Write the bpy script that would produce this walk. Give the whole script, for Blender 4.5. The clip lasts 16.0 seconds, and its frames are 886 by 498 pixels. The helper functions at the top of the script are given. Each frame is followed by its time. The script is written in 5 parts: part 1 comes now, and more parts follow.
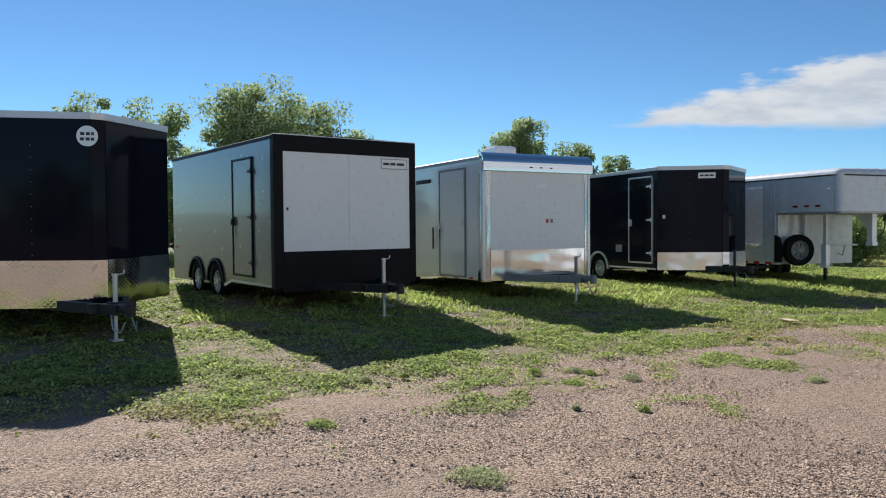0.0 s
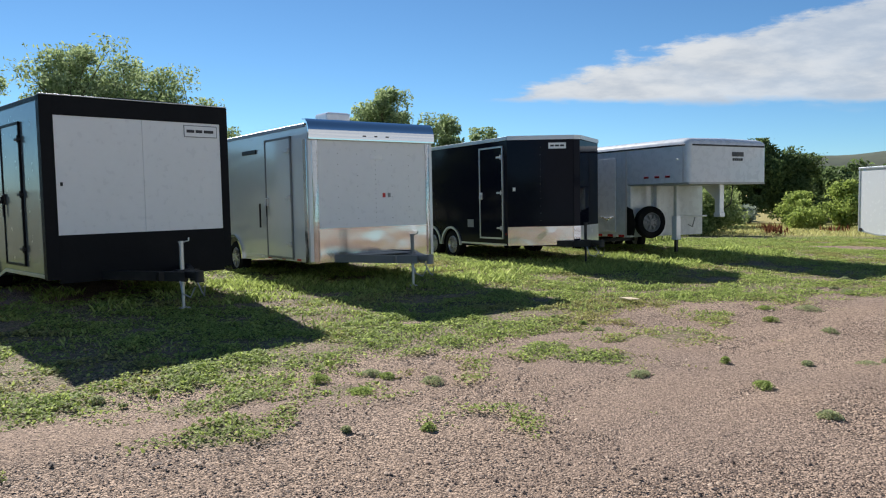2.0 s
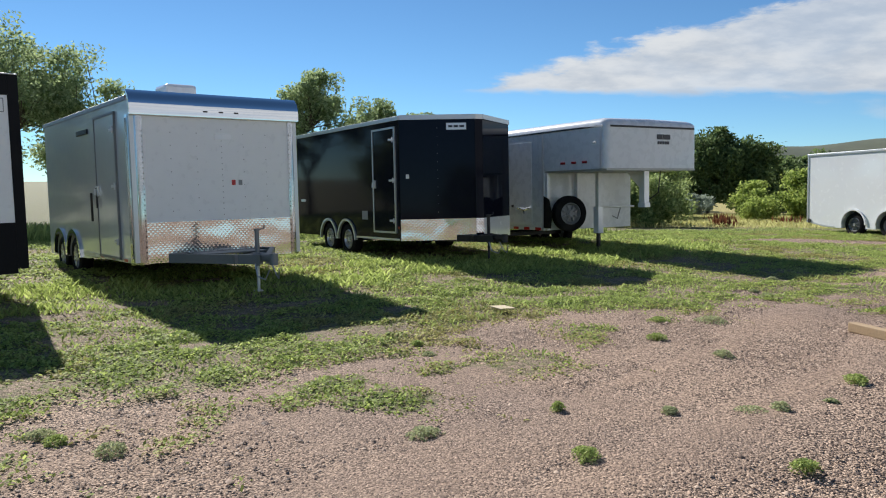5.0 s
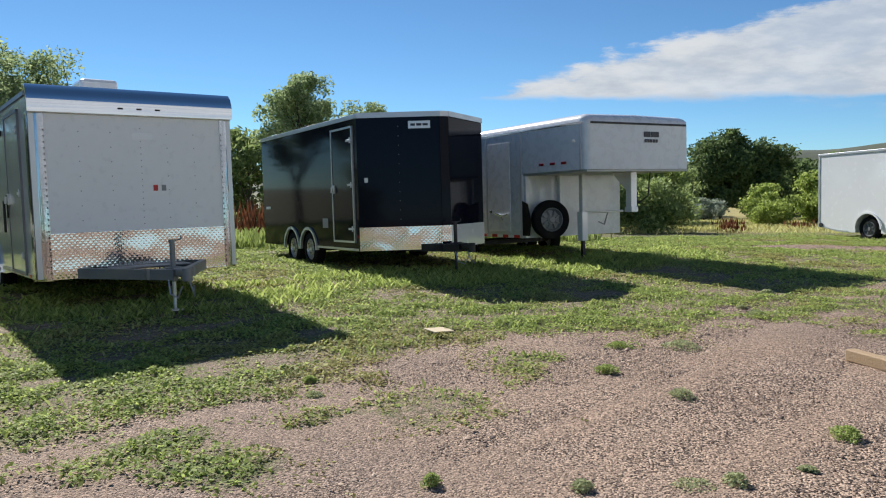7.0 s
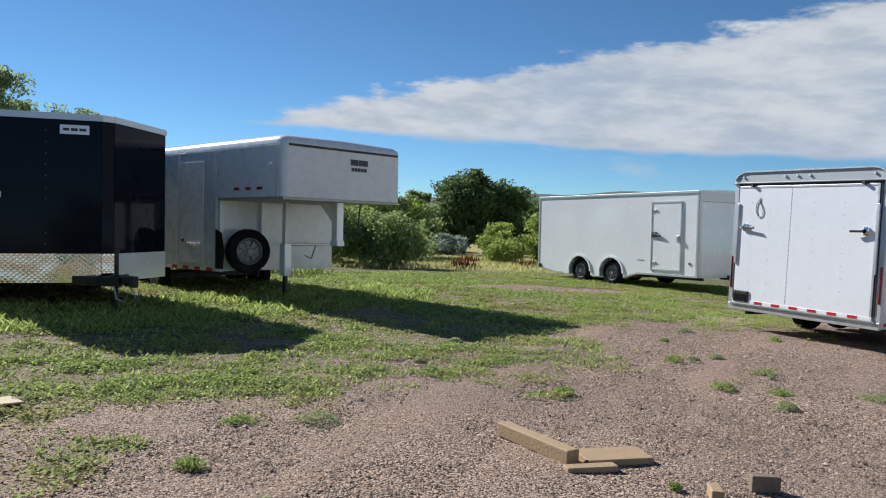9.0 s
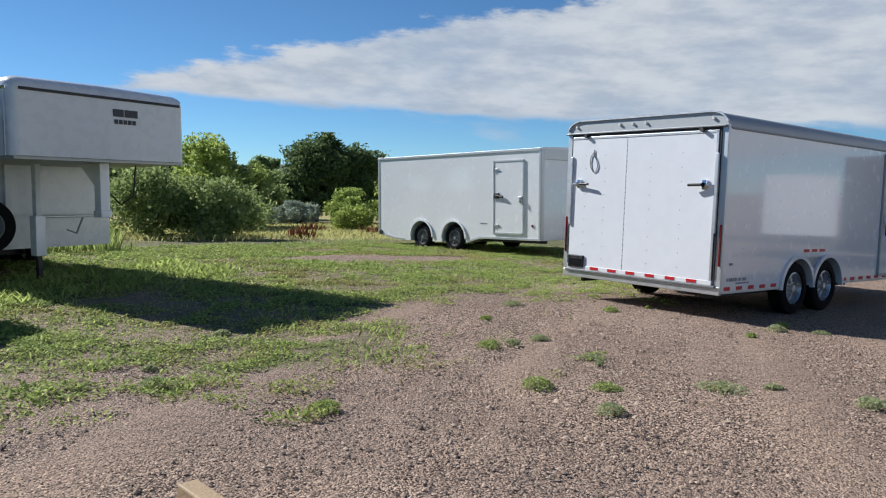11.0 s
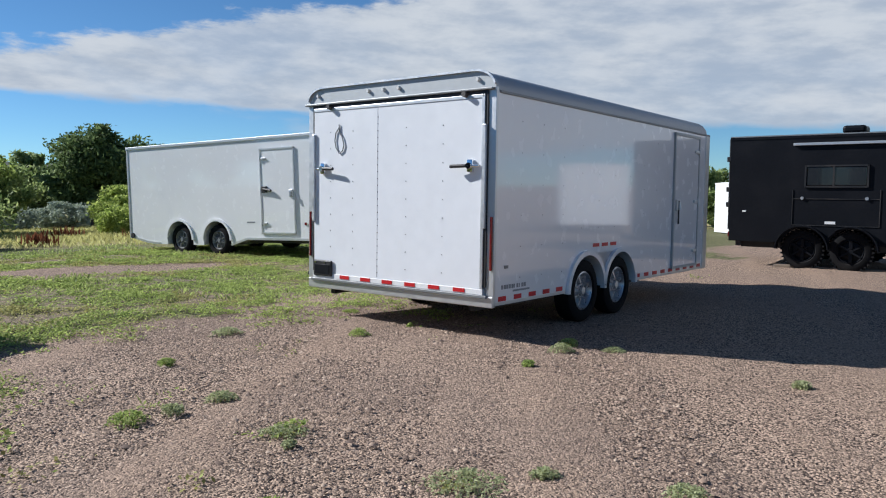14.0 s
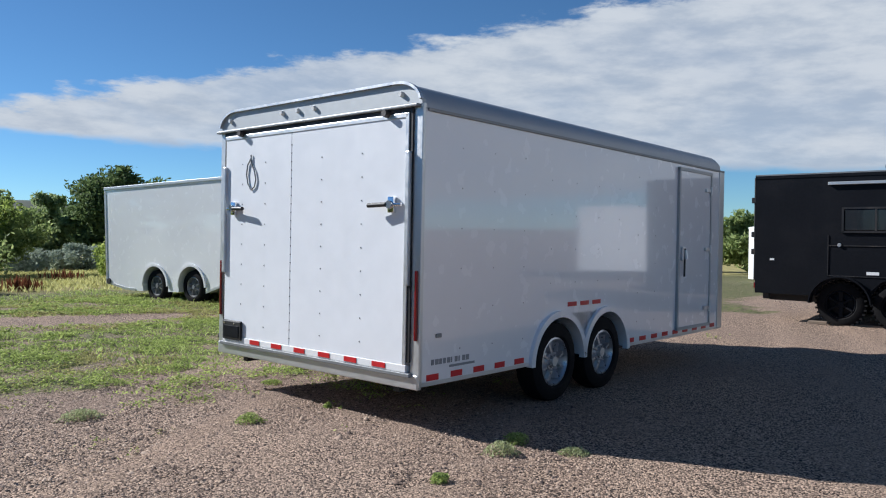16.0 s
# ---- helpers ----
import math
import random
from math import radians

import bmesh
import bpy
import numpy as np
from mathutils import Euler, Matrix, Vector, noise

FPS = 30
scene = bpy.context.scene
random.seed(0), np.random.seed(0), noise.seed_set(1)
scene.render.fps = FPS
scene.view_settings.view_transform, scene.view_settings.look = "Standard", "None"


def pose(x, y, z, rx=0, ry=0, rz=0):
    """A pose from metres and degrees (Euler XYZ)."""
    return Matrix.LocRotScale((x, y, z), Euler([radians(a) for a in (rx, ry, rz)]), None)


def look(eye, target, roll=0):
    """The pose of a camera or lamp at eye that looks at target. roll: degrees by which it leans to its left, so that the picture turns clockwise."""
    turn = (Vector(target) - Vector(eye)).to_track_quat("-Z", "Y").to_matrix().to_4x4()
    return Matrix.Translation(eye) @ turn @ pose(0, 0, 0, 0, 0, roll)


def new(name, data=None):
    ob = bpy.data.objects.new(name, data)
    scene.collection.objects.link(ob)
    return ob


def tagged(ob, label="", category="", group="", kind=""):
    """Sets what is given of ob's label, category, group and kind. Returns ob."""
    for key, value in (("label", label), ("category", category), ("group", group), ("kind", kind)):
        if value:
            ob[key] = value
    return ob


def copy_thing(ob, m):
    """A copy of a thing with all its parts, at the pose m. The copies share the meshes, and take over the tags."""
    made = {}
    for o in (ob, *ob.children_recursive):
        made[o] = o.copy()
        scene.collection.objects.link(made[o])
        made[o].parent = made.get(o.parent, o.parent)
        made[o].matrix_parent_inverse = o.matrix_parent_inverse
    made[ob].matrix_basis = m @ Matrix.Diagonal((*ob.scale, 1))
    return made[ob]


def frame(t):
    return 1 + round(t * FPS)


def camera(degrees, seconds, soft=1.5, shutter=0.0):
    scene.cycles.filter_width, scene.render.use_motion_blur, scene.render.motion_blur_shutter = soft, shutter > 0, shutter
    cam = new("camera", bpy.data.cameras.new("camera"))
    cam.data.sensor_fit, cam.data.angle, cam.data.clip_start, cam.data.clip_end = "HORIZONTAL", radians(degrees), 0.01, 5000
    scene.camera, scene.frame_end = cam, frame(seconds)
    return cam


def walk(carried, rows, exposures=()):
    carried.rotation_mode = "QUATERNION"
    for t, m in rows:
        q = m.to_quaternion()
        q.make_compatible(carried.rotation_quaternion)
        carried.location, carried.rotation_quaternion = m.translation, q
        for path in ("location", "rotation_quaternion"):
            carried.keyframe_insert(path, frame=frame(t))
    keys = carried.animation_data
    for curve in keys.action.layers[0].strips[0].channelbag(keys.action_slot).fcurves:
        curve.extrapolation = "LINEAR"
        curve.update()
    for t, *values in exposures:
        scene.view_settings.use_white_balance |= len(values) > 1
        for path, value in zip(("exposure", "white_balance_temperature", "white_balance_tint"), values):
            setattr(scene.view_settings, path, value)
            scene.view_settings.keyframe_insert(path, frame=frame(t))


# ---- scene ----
cam = camera(61.0, 16.0, soft=1.1)
PATH = [
    (0, (0.361, 0.719, 1.696), (0.323, 2.717, 1.602), 0.2),
    (0.5, (0.574, 1.086, 1.668), (0.615, 3.082, 1.565), -0.2),
    (1, (0.9, 1.364, 1.664), (1.085, 3.351, 1.543), -0.0),
    (1.5, (1.155, 1.685, 1.668), (1.364, 3.668, 1.508), 0.2),
    (2, (1.399, 2.038, 1.692), (1.662, 4.014, 1.529), -0.3),
    (2.5, (1.755, 2.375, 1.727), (2.096, 4.342, 1.599), 0.8),
    (3, (2.067, 2.627, 1.716), (2.438, 4.588, 1.585), 2.0),
    (3.5, (2.377, 2.91, 1.723), (2.748, 4.869, 1.567), 0.8),
    (3.7, (2.543, 3.0, 1.735), (2.91, 4.958, 1.568), 0.5),
    (5.8, (3.812, 4.354, 1.541), (4.123, 6.32, 1.351), -0.9),
    (6, (3.937, 4.458, 1.545), (4.251, 6.424, 1.354), -1.3),
    (6.5, (4.26, 4.723, 1.535), (4.566, 6.69, 1.345), -1.3),
    (7, (4.523, 4.998, 1.523), (4.811, 6.97, 1.356), -0.9),
    (7.5, (4.881, 5.323, 1.533), (5.298, 7.275, 1.412), -0.7),
    (8, (5.279, 5.596, 1.565), (5.855, 7.509, 1.48), 0.6),
    (8.5, (5.644, 5.889, 1.548), (6.401, 7.739, 1.469), 0.5),
    (9, (6.038, 6.133, 1.537), (6.922, 7.925, 1.454), 2.1),
    (9.5, (6.474, 6.435, 1.496), (7.397, 8.207, 1.409), 2.6),
    (10, (6.929, 6.725, 1.489), (7.964, 8.432, 1.369), 1.0),
    (10.2, (7.109, 6.829, 1.498), (8.168, 8.52, 1.363), 0.7),
    (12.3, (8.667, 7.916, 1.392), (10.061, 9.34, 1.21), 1.5),
    (12.5, (8.815, 7.971, 1.388), (10.223, 9.379, 1.2), 1.3),
    (13, (9.229, 8.153, 1.401), (10.658, 9.541, 1.227), 1.8),
    (13.5, (9.658, 8.336, 1.376), (11.151, 9.658, 1.228), 0.6),
    (14, (10.097, 8.427, 1.377), (11.628, 9.703, 1.209), -0.0),
    (14.5, (10.512, 8.51, 1.381), (12.052, 9.773, 1.201), -0.1),
    (15, (10.986, 8.604, 1.385), (12.519, 9.884, 1.274), -1.1),
    (15.5, (11.447, 8.689, 1.387), (12.928, 10.03, 1.289), -0.1),
    (16, (11.912, 8.785, 1.391), (13.385, 10.137, 1.336), 0.2),
]
LIGHT = [(0, 0.76, 6480, 10), (7.5, 0.73, 6480, 10), (9.0, 0.57, 6250, 10), (12.5, 0.54, 6150, 10), (16, 0.56, 6050, 10)]
walk(cam, [(t, look(eye, target, roll)) for t, eye, target, roll in PATH], LIGHT)

# ---- world, sun ----
SUN_EL, SUN_AZ = 34.0, -22.6          # degrees; azimuth from +y towards +x
world = bpy.data.worlds.new("sky")
scene.world = world
world.use_nodes = True
wt = world.node_tree
wt.nodes.clear()


def wnode(kind, **settings):
    n = wt.nodes.new(kind)
    for key, value in settings.items():
        if key == "op":
            n.operation = value
        else:
            n.inputs[int(key[1:])].default_value = value
    return n


def wmath(op, a, b=None, c=None, clamp=False):
    n = wt.nodes.new("ShaderNodeMath")
    n.operation, n.use_clamp = op, clamp
    for i, v in enumerate((a, b, c)):
        if v is None:
            continue
        if isinstance(v, (int, float)):
            n.inputs[i].default_value = v
        else:
            wt.links.new(v, n.inputs[i])
    return n.outputs[0]


sky = wt.nodes.new("ShaderNodeTexSky")
sky.sky_type = "NISHITA"
sky.sun_disc = False
sky.sun_elevation, sky.sun_rotation = radians(SUN_EL), radians(SUN_AZ)
sky.altitude, sky.air_density, sky.dust_density, sky.ozone_density = 3000, 1.0, 0.05, 3.0
coord = wt.nodes.new("ShaderNodeTexCoord")
sep = wt.nodes.new("ShaderNodeSeparateXYZ")
wt.links.new(coord.outputs["Generated"], sep.inputs[0])
dx, dy, dz = sep.outputs
az = wmath("MULTIPLY", wmath("ARCTAN2", dx, dy), 57.2958)
el = wmath("MULTIPLY", wmath("ARCSINE", dz), 57.2958)
flat = wt.nodes.new("ShaderNodeCombineXYZ")
wt.links.new(wmath("MULTIPLY_ADD", az, 0.075, wmath("MULTIPLY", el, -0.05)), flat.inputs[0])
wt.links.new(wmath("MULTIPLY_ADD", el, 0.24, wmath("MULTIPLY", az, 0.02)), flat.inputs[1])


def wnoise(scale, detail, rough):
    n = wt.nodes.new("ShaderNodeTexNoise")
    n.inputs["Scale"].default_value, n.inputs["Detail"].default_value, n.inputs["Roughness"].default_value = scale, detail, rough
    wt.links.new(flat.outputs[0], n.inputs["Vector"])
    return n.outputs[0]


soft_noise, fine_noise = wnoise(1.1, 6, 0.55), wnoise(2.6, 8, 0.60)
u = wmath("DIVIDE", wmath("SUBTRACT", az, 11.0), 45.0)
up = wmath("POWER", wmath("MAXIMUM", u, 0.0), 0.8)
upper = wmath("ADD", wmath("MULTIPLY_ADD", up, 9.3, 6.5), wmath("MULTIPLY", wmath("SUBTRACT", fine_noise, 0.5), 5.0))
lower = wmath("ADD", wmath("MULTIPLY_ADD", u, -1.7, 6.3), wmath("MULTIPLY", wmath("SUBTRACT", fine_noise, 0.5), 1.6))


def wramp(v, lo, hi):
    n = wt.nodes.new("ShaderNodeMapRange")
    n.interpolation_type = "SMOOTHSTEP"
    n.inputs[1].default_value, n.inputs[2].default_value = lo, hi
    wt.links.new(v, n.inputs[0])
    return n.outputs[0]


bank = wmath("MULTIPLY", wramp(wmath("SUBTRACT", el, lower), -0.1, 0.6), wramp(wmath("SUBTRACT", upper, el), -0.1, 1.0))
bank = wmath("MULTIPLY", bank, wramp(u, -0.06, 0.02))
bank = wmath("MULTIPLY", bank, wmath("MULTIPLY_ADD", wramp(soft_noise, 0.3, 0.62), 0.15, 0.85))
streak = wmath("MULTIPLY", wramp(wnoise(0.8, 5, 0.55), 0.60, 0.74), wmath("MULTIPLY", wramp(el, 2.5, 4.0), wramp(wmath("SUBTRACT", 7.0, el), 0.0, 2.0)))
cover_all = wmath("MAXIMUM", bank, wmath("MULTIPLY", streak, 0.45))
shade = wt.nodes.new("ShaderNodeMix")
shade.data_type = "RGBA"
shade.inputs[6].default_value, shade.inputs[7].default_value = (5.0, 5.6, 6.4, 1), (7.1, 7.4, 7.7, 1)
wt.links.new(wramp(wmath("MULTIPLY_ADD", fine_noise, 0.75, wmath("MULTIPLY", soft_noise, 0.3)), 0.38, 0.66), shade.inputs[0])
blend = wt.nodes.new("ShaderNodeMix")
blend.data_type = "RGBA"
wt.links.new(cover_all, blend.inputs[0])
tintsky = wt.nodes.new("ShaderNodeMix")
tintsky.data_type, tintsky.blend_type = "RGBA", "MULTIPLY"
tintsky.inputs[0].default_value, tintsky.inputs[7].default_value = 1.0, (0.72, 0.99, 1.10, 1)
wt.links.new(sky.outputs[0], tintsky.inputs[6])
wt.links.new(tintsky.outputs[2], blend.inputs[6])
wt.links.new(shade.outputs[2], blend.inputs[7])
back = wt.nodes.new("ShaderNodeBackground")
back.inputs[1].default_value = 0.060
wt.links.new(blend.outputs[2], back.inputs[0])
wout = wt.nodes.new("ShaderNodeOutputWorld")
wt.links.new(back.outputs[0], wout.inputs[0])

sun = new("sun", bpy.data.lights.new("sun", "SUN"))
sun.data.energy, sun.data.angle, sun.data.color = 5.0, radians(0.55), (1.0, 0.97, 0.92)
to_sun = Vector((math.sin(radians(SUN_AZ)) * math.cos(radians(SUN_EL)), math.cos(radians(SUN_AZ)) * math.cos(radians(SUN_EL)), math.sin(radians(SUN_EL))))
sun.matrix_world = look(to_sun * 60, (0, 0, 0))

# ---- materials ----


def material(name, color, rough=0.5, metal=0.0, vary=0.08, scale=6.0, bump=0.0, bump_scale=60.0, dirt=None, dirt_amount=0.25, coat=0.0, spec=0.5, rough_vary=0.08):
    """A painted, metal or mineral surface: two scales of colour change, wear in the gloss, fine relief."""
    m = bpy.data.materials.new(name)
    m.use_nodes = True
    t = m.node_tree
    b = t.nodes["Principled BSDF"]
    tc = t.nodes.new("ShaderNodeTexCoord")
    big, small = t.nodes.new("ShaderNodeTexNoise"), t.nodes.new("ShaderNodeTexNoise")
    for n, s, d in ((big, scale * 0.25, 5), (small, scale * 3, 4)):
        n.inputs["Scale"].default_value, n.inputs["Detail"].default_value = s, d
        t.links.new(tc.outputs["Object"], n.inputs["Vector"])
    ramp = t.nodes.new("ShaderNodeMapRange")
    ramp.inputs[1].default_value, ramp.inputs[2].default_value = 0.3, 0.7
    ramp.inputs[3].default_value, ramp.inputs[4].default_value = 1 - vary, 1 + vary
    both = t.nodes.new("ShaderNodeMath")
    both.operation = "MULTIPLY_ADD"
    both.inputs[1].default_value, both.inputs[2].default_value = 0.5, 0.0
    half = t.nodes.new("ShaderNodeMath")
    half.operation = "MULTIPLY"
    half.inputs[1].default_value = 0.5
    t.links.new(small.outputs[0], half.inputs[0])
    t.links.new(big.outputs[0], both.inputs[0])
    t.links.new(half.outputs[0], both.inputs[2])
    t.links.new(both.outputs[0], ramp.inputs[0])
    hue = t.nodes.new("ShaderNodeHueSaturation")
    hue.inputs["Color"].default_value = (*color, 1)
    t.links.new(ramp.outputs[0], hue.inputs["Value"])
    last = hue.outputs[0]
    if dirt:
        mix = t.nodes.new("ShaderNodeMix")
        mix.data_type = "RGBA"
        mask = t.nodes.new("ShaderNodeMapRange")
        mask.inputs[1].default_value, mask.inputs[2].default_value, mask.inputs[4].default_value = 0.5, 0.78, dirt_amount
        t.links.new(big.outputs[0], mask.inputs[0])
        t.links.new(mask.outputs[0], mix.inputs[0])
        t.links.new(last, mix.inputs[6])
        mix.inputs[7].default_value = (*dirt, 1)
        last = mix.outputs[2]
    t.links.new(last, b.inputs["Base Color"])
    gloss = t.nodes.new("ShaderNodeMapRange")
    gloss.inputs[1].default_value, gloss.inputs[2].default_value = 0.3, 0.7
    gloss.inputs[3].default_value, gloss.inputs[4].default_value = max(0.02, rough - rough_vary), rough + rough_vary
    t.links.new(small.outputs[0], gloss.inputs[0])
    t.links.new(gloss.outputs[0], b.inputs["Roughness"])
    b.inputs["Metallic"].default_value = metal
    b.inputs["Coat Weight"].default_value = coat
    b.inputs["Coat Roughness"].default_value = 0.05
    b.inputs["Specular IOR Level"].default_value = spec
    if bump:
        fine = t.nodes.new("ShaderNodeTexNoise")
        fine.inputs["Scale"].default_value, fine.inputs["Detail"].default_value = bump_scale, 3
        t.links.new(tc.outputs["Object"], fine.inputs["Vector"])
        bn = t.nodes.new("ShaderNodeBump")
        bn.inputs["Strength"].default_value, bn.inputs["Distance"].default_value = bump, 0.02
        t.links.new(fine.outputs[0], bn.inputs["Height"])
        t.links.new(bn.outputs[0], b.inputs["Normal"])
    return m


def leaf_material(name, dark, light, through_light=0.45, rough=0.5):
    m = bpy.data.materials.new(name)
    m.use_nodes = True
    t = m.node_tree
    b = t.nodes["Principled BSDF"]
    geo = t.nodes.new("ShaderNodeNewGeometry")
    mix = t.nodes.new("ShaderNodeMix")
    mix.data_type = "RGBA"
    mix.inputs[6].default_value, mix.inputs[7].default_value = (*dark, 1), (*light, 1)
    t.links.new(geo.outputs["Random Per Island"], mix.inputs[0])
    t.links.new(mix.outputs[2], b.inputs["Base Color"])
    b.inputs["Roughness"].default_value = max(rough, 0.65)
    b.inputs["Specular IOR Level"].default_value = 0.12
    tr = t.nodes.new("ShaderNodeBsdfTranslucent")
    t.links.new(mix.outputs[2], tr.inputs[0])
    add = t.nodes.new("ShaderNodeMixShader")
    add.inputs[0].default_value = through_light
    t.links.new(b.outputs[0], add.inputs[1])
    t.links.new(tr.outputs[0], add.inputs[2])
    t.links.new(add.outputs[0], t.nodes["Material Output"].inputs[0])
    return m


def diamond_plate(name):
    """Polished aluminium tread plate: raised lozenges in two directions."""
    m = material(name, (0.70, 0.70, 0.71), 0.08, 1.0, 0.06, 3.0, 0, 60, None, 0, 0, 0.5, 0.03)
    t = m.node_tree
    b = t.nodes["Principled BSDF"]
    tc = t.nodes.new("ShaderNodeTexCoord")
    waves = []
    for angle in (45, -45):
        mp = t.nodes.new("ShaderNodeMapping")
        mp.inputs["Rotation"].default_value = (0, radians(angle), 0)
        t.links.new(tc.outputs["Object"], mp.inputs["Vector"])
        w = t.nodes.new("ShaderNodeTexWave")
        w.bands_direction = "X"
        w.inputs["Scale"].default_value = 7.0
        t.links.new(mp.outputs[0], w.inputs["Vector"])
        waves.append(w.outputs["Fac"])
    mul = t.nodes.new("ShaderNodeMath")
    mul.operation = "MULTIPLY"
    t.links.new(waves[0], mul.inputs[0])
    t.links.new(waves[1], mul.inputs[1])
    wide = t.nodes.new("ShaderNodeTexNoise")
    wide.inputs["Scale"].default_value, wide.inputs["Detail"].default_value = 2.4, 1
    t.links.new(tc.outputs["Object"], wide.inputs["Vector"])
    dents = t.nodes.new("ShaderNodeBump")
    dents.inputs["Strength"].default_value, dents.inputs["Distance"].default_value = 0.6, 0.02
    t.links.new(wide.outputs[0], dents.inputs["Height"])
    bn = t.nodes.new("ShaderNodeBump")
    bn.inputs["Strength"].default_value, bn.inputs["Distance"].default_value = 0.11, 0.004
    t.links.new(mul.outputs[0], bn.inputs["Height"])
    t.links.new(dents.outputs[0], bn.inputs["Normal"])
    t.links.new(bn.outputs[0], b.inputs["Normal"])
    return m


DUST = (0.32, 0.26, 0.21)
white_paint = material("white_paint", (0.80, 0.81, 0.83), 0.25, 0, 0.02, 2.0, 0, 2.0, DUST, 0.05, 0.9, 0.5, 0.04)
white_paint.node_tree.nodes["Principled BSDF"].inputs["Coat IOR"].default_value = 1.75
white_panel = material("white_panel", (0.84, 0.85, 0.87), 0.32, 0, 0.03, 3.0, 0.03, 5.0, DUST, 0.08)
# copy of white_panel, darkened to tone down the sunlit ramp door
ramp_white = material("dimmed_white_panel", (0.74, 0.76, 0.79), 0.38, 0, 0.03, 3.0, 0.03, 5.0, DUST, 0.08)
pale_silver = material("pale_silver_paint", (0.66, 0.69, 0.72), 0.16, 0.15, 0.02, 2.0, 0.012, 1.5, DUST, 0.05, 0.6, 0.5, 0.03)
grey_paint = material("charcoal_grey_paint", (0.235, 0.27, 0.285), 0.24, 0.2, 0.03, 2.0, 0.015, 1.5, DUST, 0.08, 0.4, 0.5, 0.04)
goose_paint = material("light_grey_aluminium_paint", (0.66, 0.68, 0.70), 0.28, 0, 0.02, 2.0, 0, 4.0, DUST, 0.06, 0.5, 0.5, 0.04)
black_paint = material("gloss_black_paint", (0.007, 0.008, 0.016), 0.07, 0, 0.15, 3.0, 0.02, 2.5, None, 0.0, 0.0, 0.09, 0.03)
flat_black = material("satin_black_metal", (0.008, 0.009, 0.012), 0.45, 0, 0.2, 8.0, 0.05, 80.0, DUST, 0.01, 0.0, 0.1)
black_steel = material("black_steel", (0.012, 0.012, 0.014), 0.5, 0.1, 0.2, 10.0, 0.1, 90.0, DUST, 0.15)
chrome = material("polished_aluminium", (0.80, 0.80, 0.81), 0.06, 1.0, 0.03, 3.0, 0.02, 3.0, None, 0, 0, 0.5, 0.03)
dull_metal = material("brushed_aluminium", (0.60, 0.61, 0.62), 0.42, 0.85, 0.03, 8.0, 0, 120.0, None, 0)
header_metal = material("weathered_shaded_aluminium", (0.40, 0.42, 0.43), 0.5, 0.35, 0.04, 5.0, 0, 60, DUST, 0.1, 0, 0.5, 0.03)
grey_steel = material("grey_steel_tube", (0.22, 0.23, 0.24), 0.48, 0.4, 0.1, 9.0, 0.1, 90.0, DUST, 0.2)
roof_metal = material("galvanised_roof", (0.36, 0.38, 0.40), 0.48, 0.35, 0.08, 5.0, 0.03, 60.0)
rubber = material("tyre_rubber", (0.009, 0.009, 0.010), 0.8, 0, 0.25, 12.0, 0.1, 90.0, DUST, 0.03, 0.0, 0.1)
rim_metal = material("wheel_rim_silver", (0.5, 0.5, 0.52), 0.32, 0.8, 0.08, 10.0, 0, 60, DUST, 0.2)
tread = diamond_plate("diamond_tread_plate")
red_tape = material("red_reflective_tape", (0.50, 0.015, 0.02), 0.35, 0, 0.08, 20.0)
white_tape = material("white_reflective_tape", (0.75, 0.75, 0.75), 0.35, 0, 0.05, 20.0)
red_lens = material("red_lamp_lens", (0.16, 0.006, 0.010), 0.15, 0, 0.1, 20.0, 0, 60, None, 0, 0.5)
clear_lens = material("clear_lamp_lens", (0.7, 0.7, 0.68), 0.15, 0, 0.05, 20.0)
dark_glass = material("dark_window_glass", (0.012, 0.015, 0.018), 0.05, 0, 0.05, 3.0, 0, 60, None, 0, 0.5)
ink = material("dark_lettering", (0.02, 0.02, 0.03), 0.4, 0, 0.05)
grey_ink = material("grey_lettering", (0.22, 0.23, 0.25), 0.4, 0, 0.05)
bolt_grey = material("screw_heads", (0.22, 0.22, 0.23), 0.4, 0.6, 0.1)
timber = material("sawn_timber", (0.36, 0.25, 0.14), 0.7, 0, 0.2, 14.0, 0.25, 60.0, (0.2, 0.13, 0.07), 0.4)
timber_old = material("weathered_timber", (0.20, 0.15, 0.11), 0.8, 0, 0.25, 14.0, 0.3, 60.0)
cardboard = material("tan_board", (0.55, 0.45, 0.30), 0.8, 0, 0.1, 8.0)
bark = material("tree_bark", (0.10, 0.075, 0.055), 0.9, 0, 0.3, 6.0, 0.6, 20.0)
grass_leaf = leaf_material("low_weed_leaves", (0.19, 0.26, 0.06), (0.52, 0.60, 0.19), 0.5)
dry_leaf = leaf_material("dry_weed_leaves", (0.22, 0.21, 0.07), (0.54, 0.52, 0.20), 0.4)
weed_leaf = leaf_material("weed_clump_leaves", (0.19, 0.25, 0.07), (0.46, 0.54, 0.18), 0.4)
pale_weed_leaf = leaf_material("pale_weed_leaves", (0.27, 0.30, 0.15), (0.50, 0.53, 0.30), 0.4)
cottonwood_leaf = leaf_material("cottonwood_leaves", (0.16, 0.225, 0.085), (0.45, 0.53, 0.28), 0.5, 0.35)
dark_leaf = leaf_material("dark_tree_leaves", (0.06, 0.095, 0.035), (0.20, 0.27, 0.105), 0.4)
willow_leaf = leaf_material("willow_leaves", (0.19, 0.26, 0.055), (0.50, 0.58, 0.17), 0.45)
shrub_leaf = leaf_material("shrub_leaves", (0.12, 0.175, 0.055), (0.38, 0.45, 0.18), 0.45)
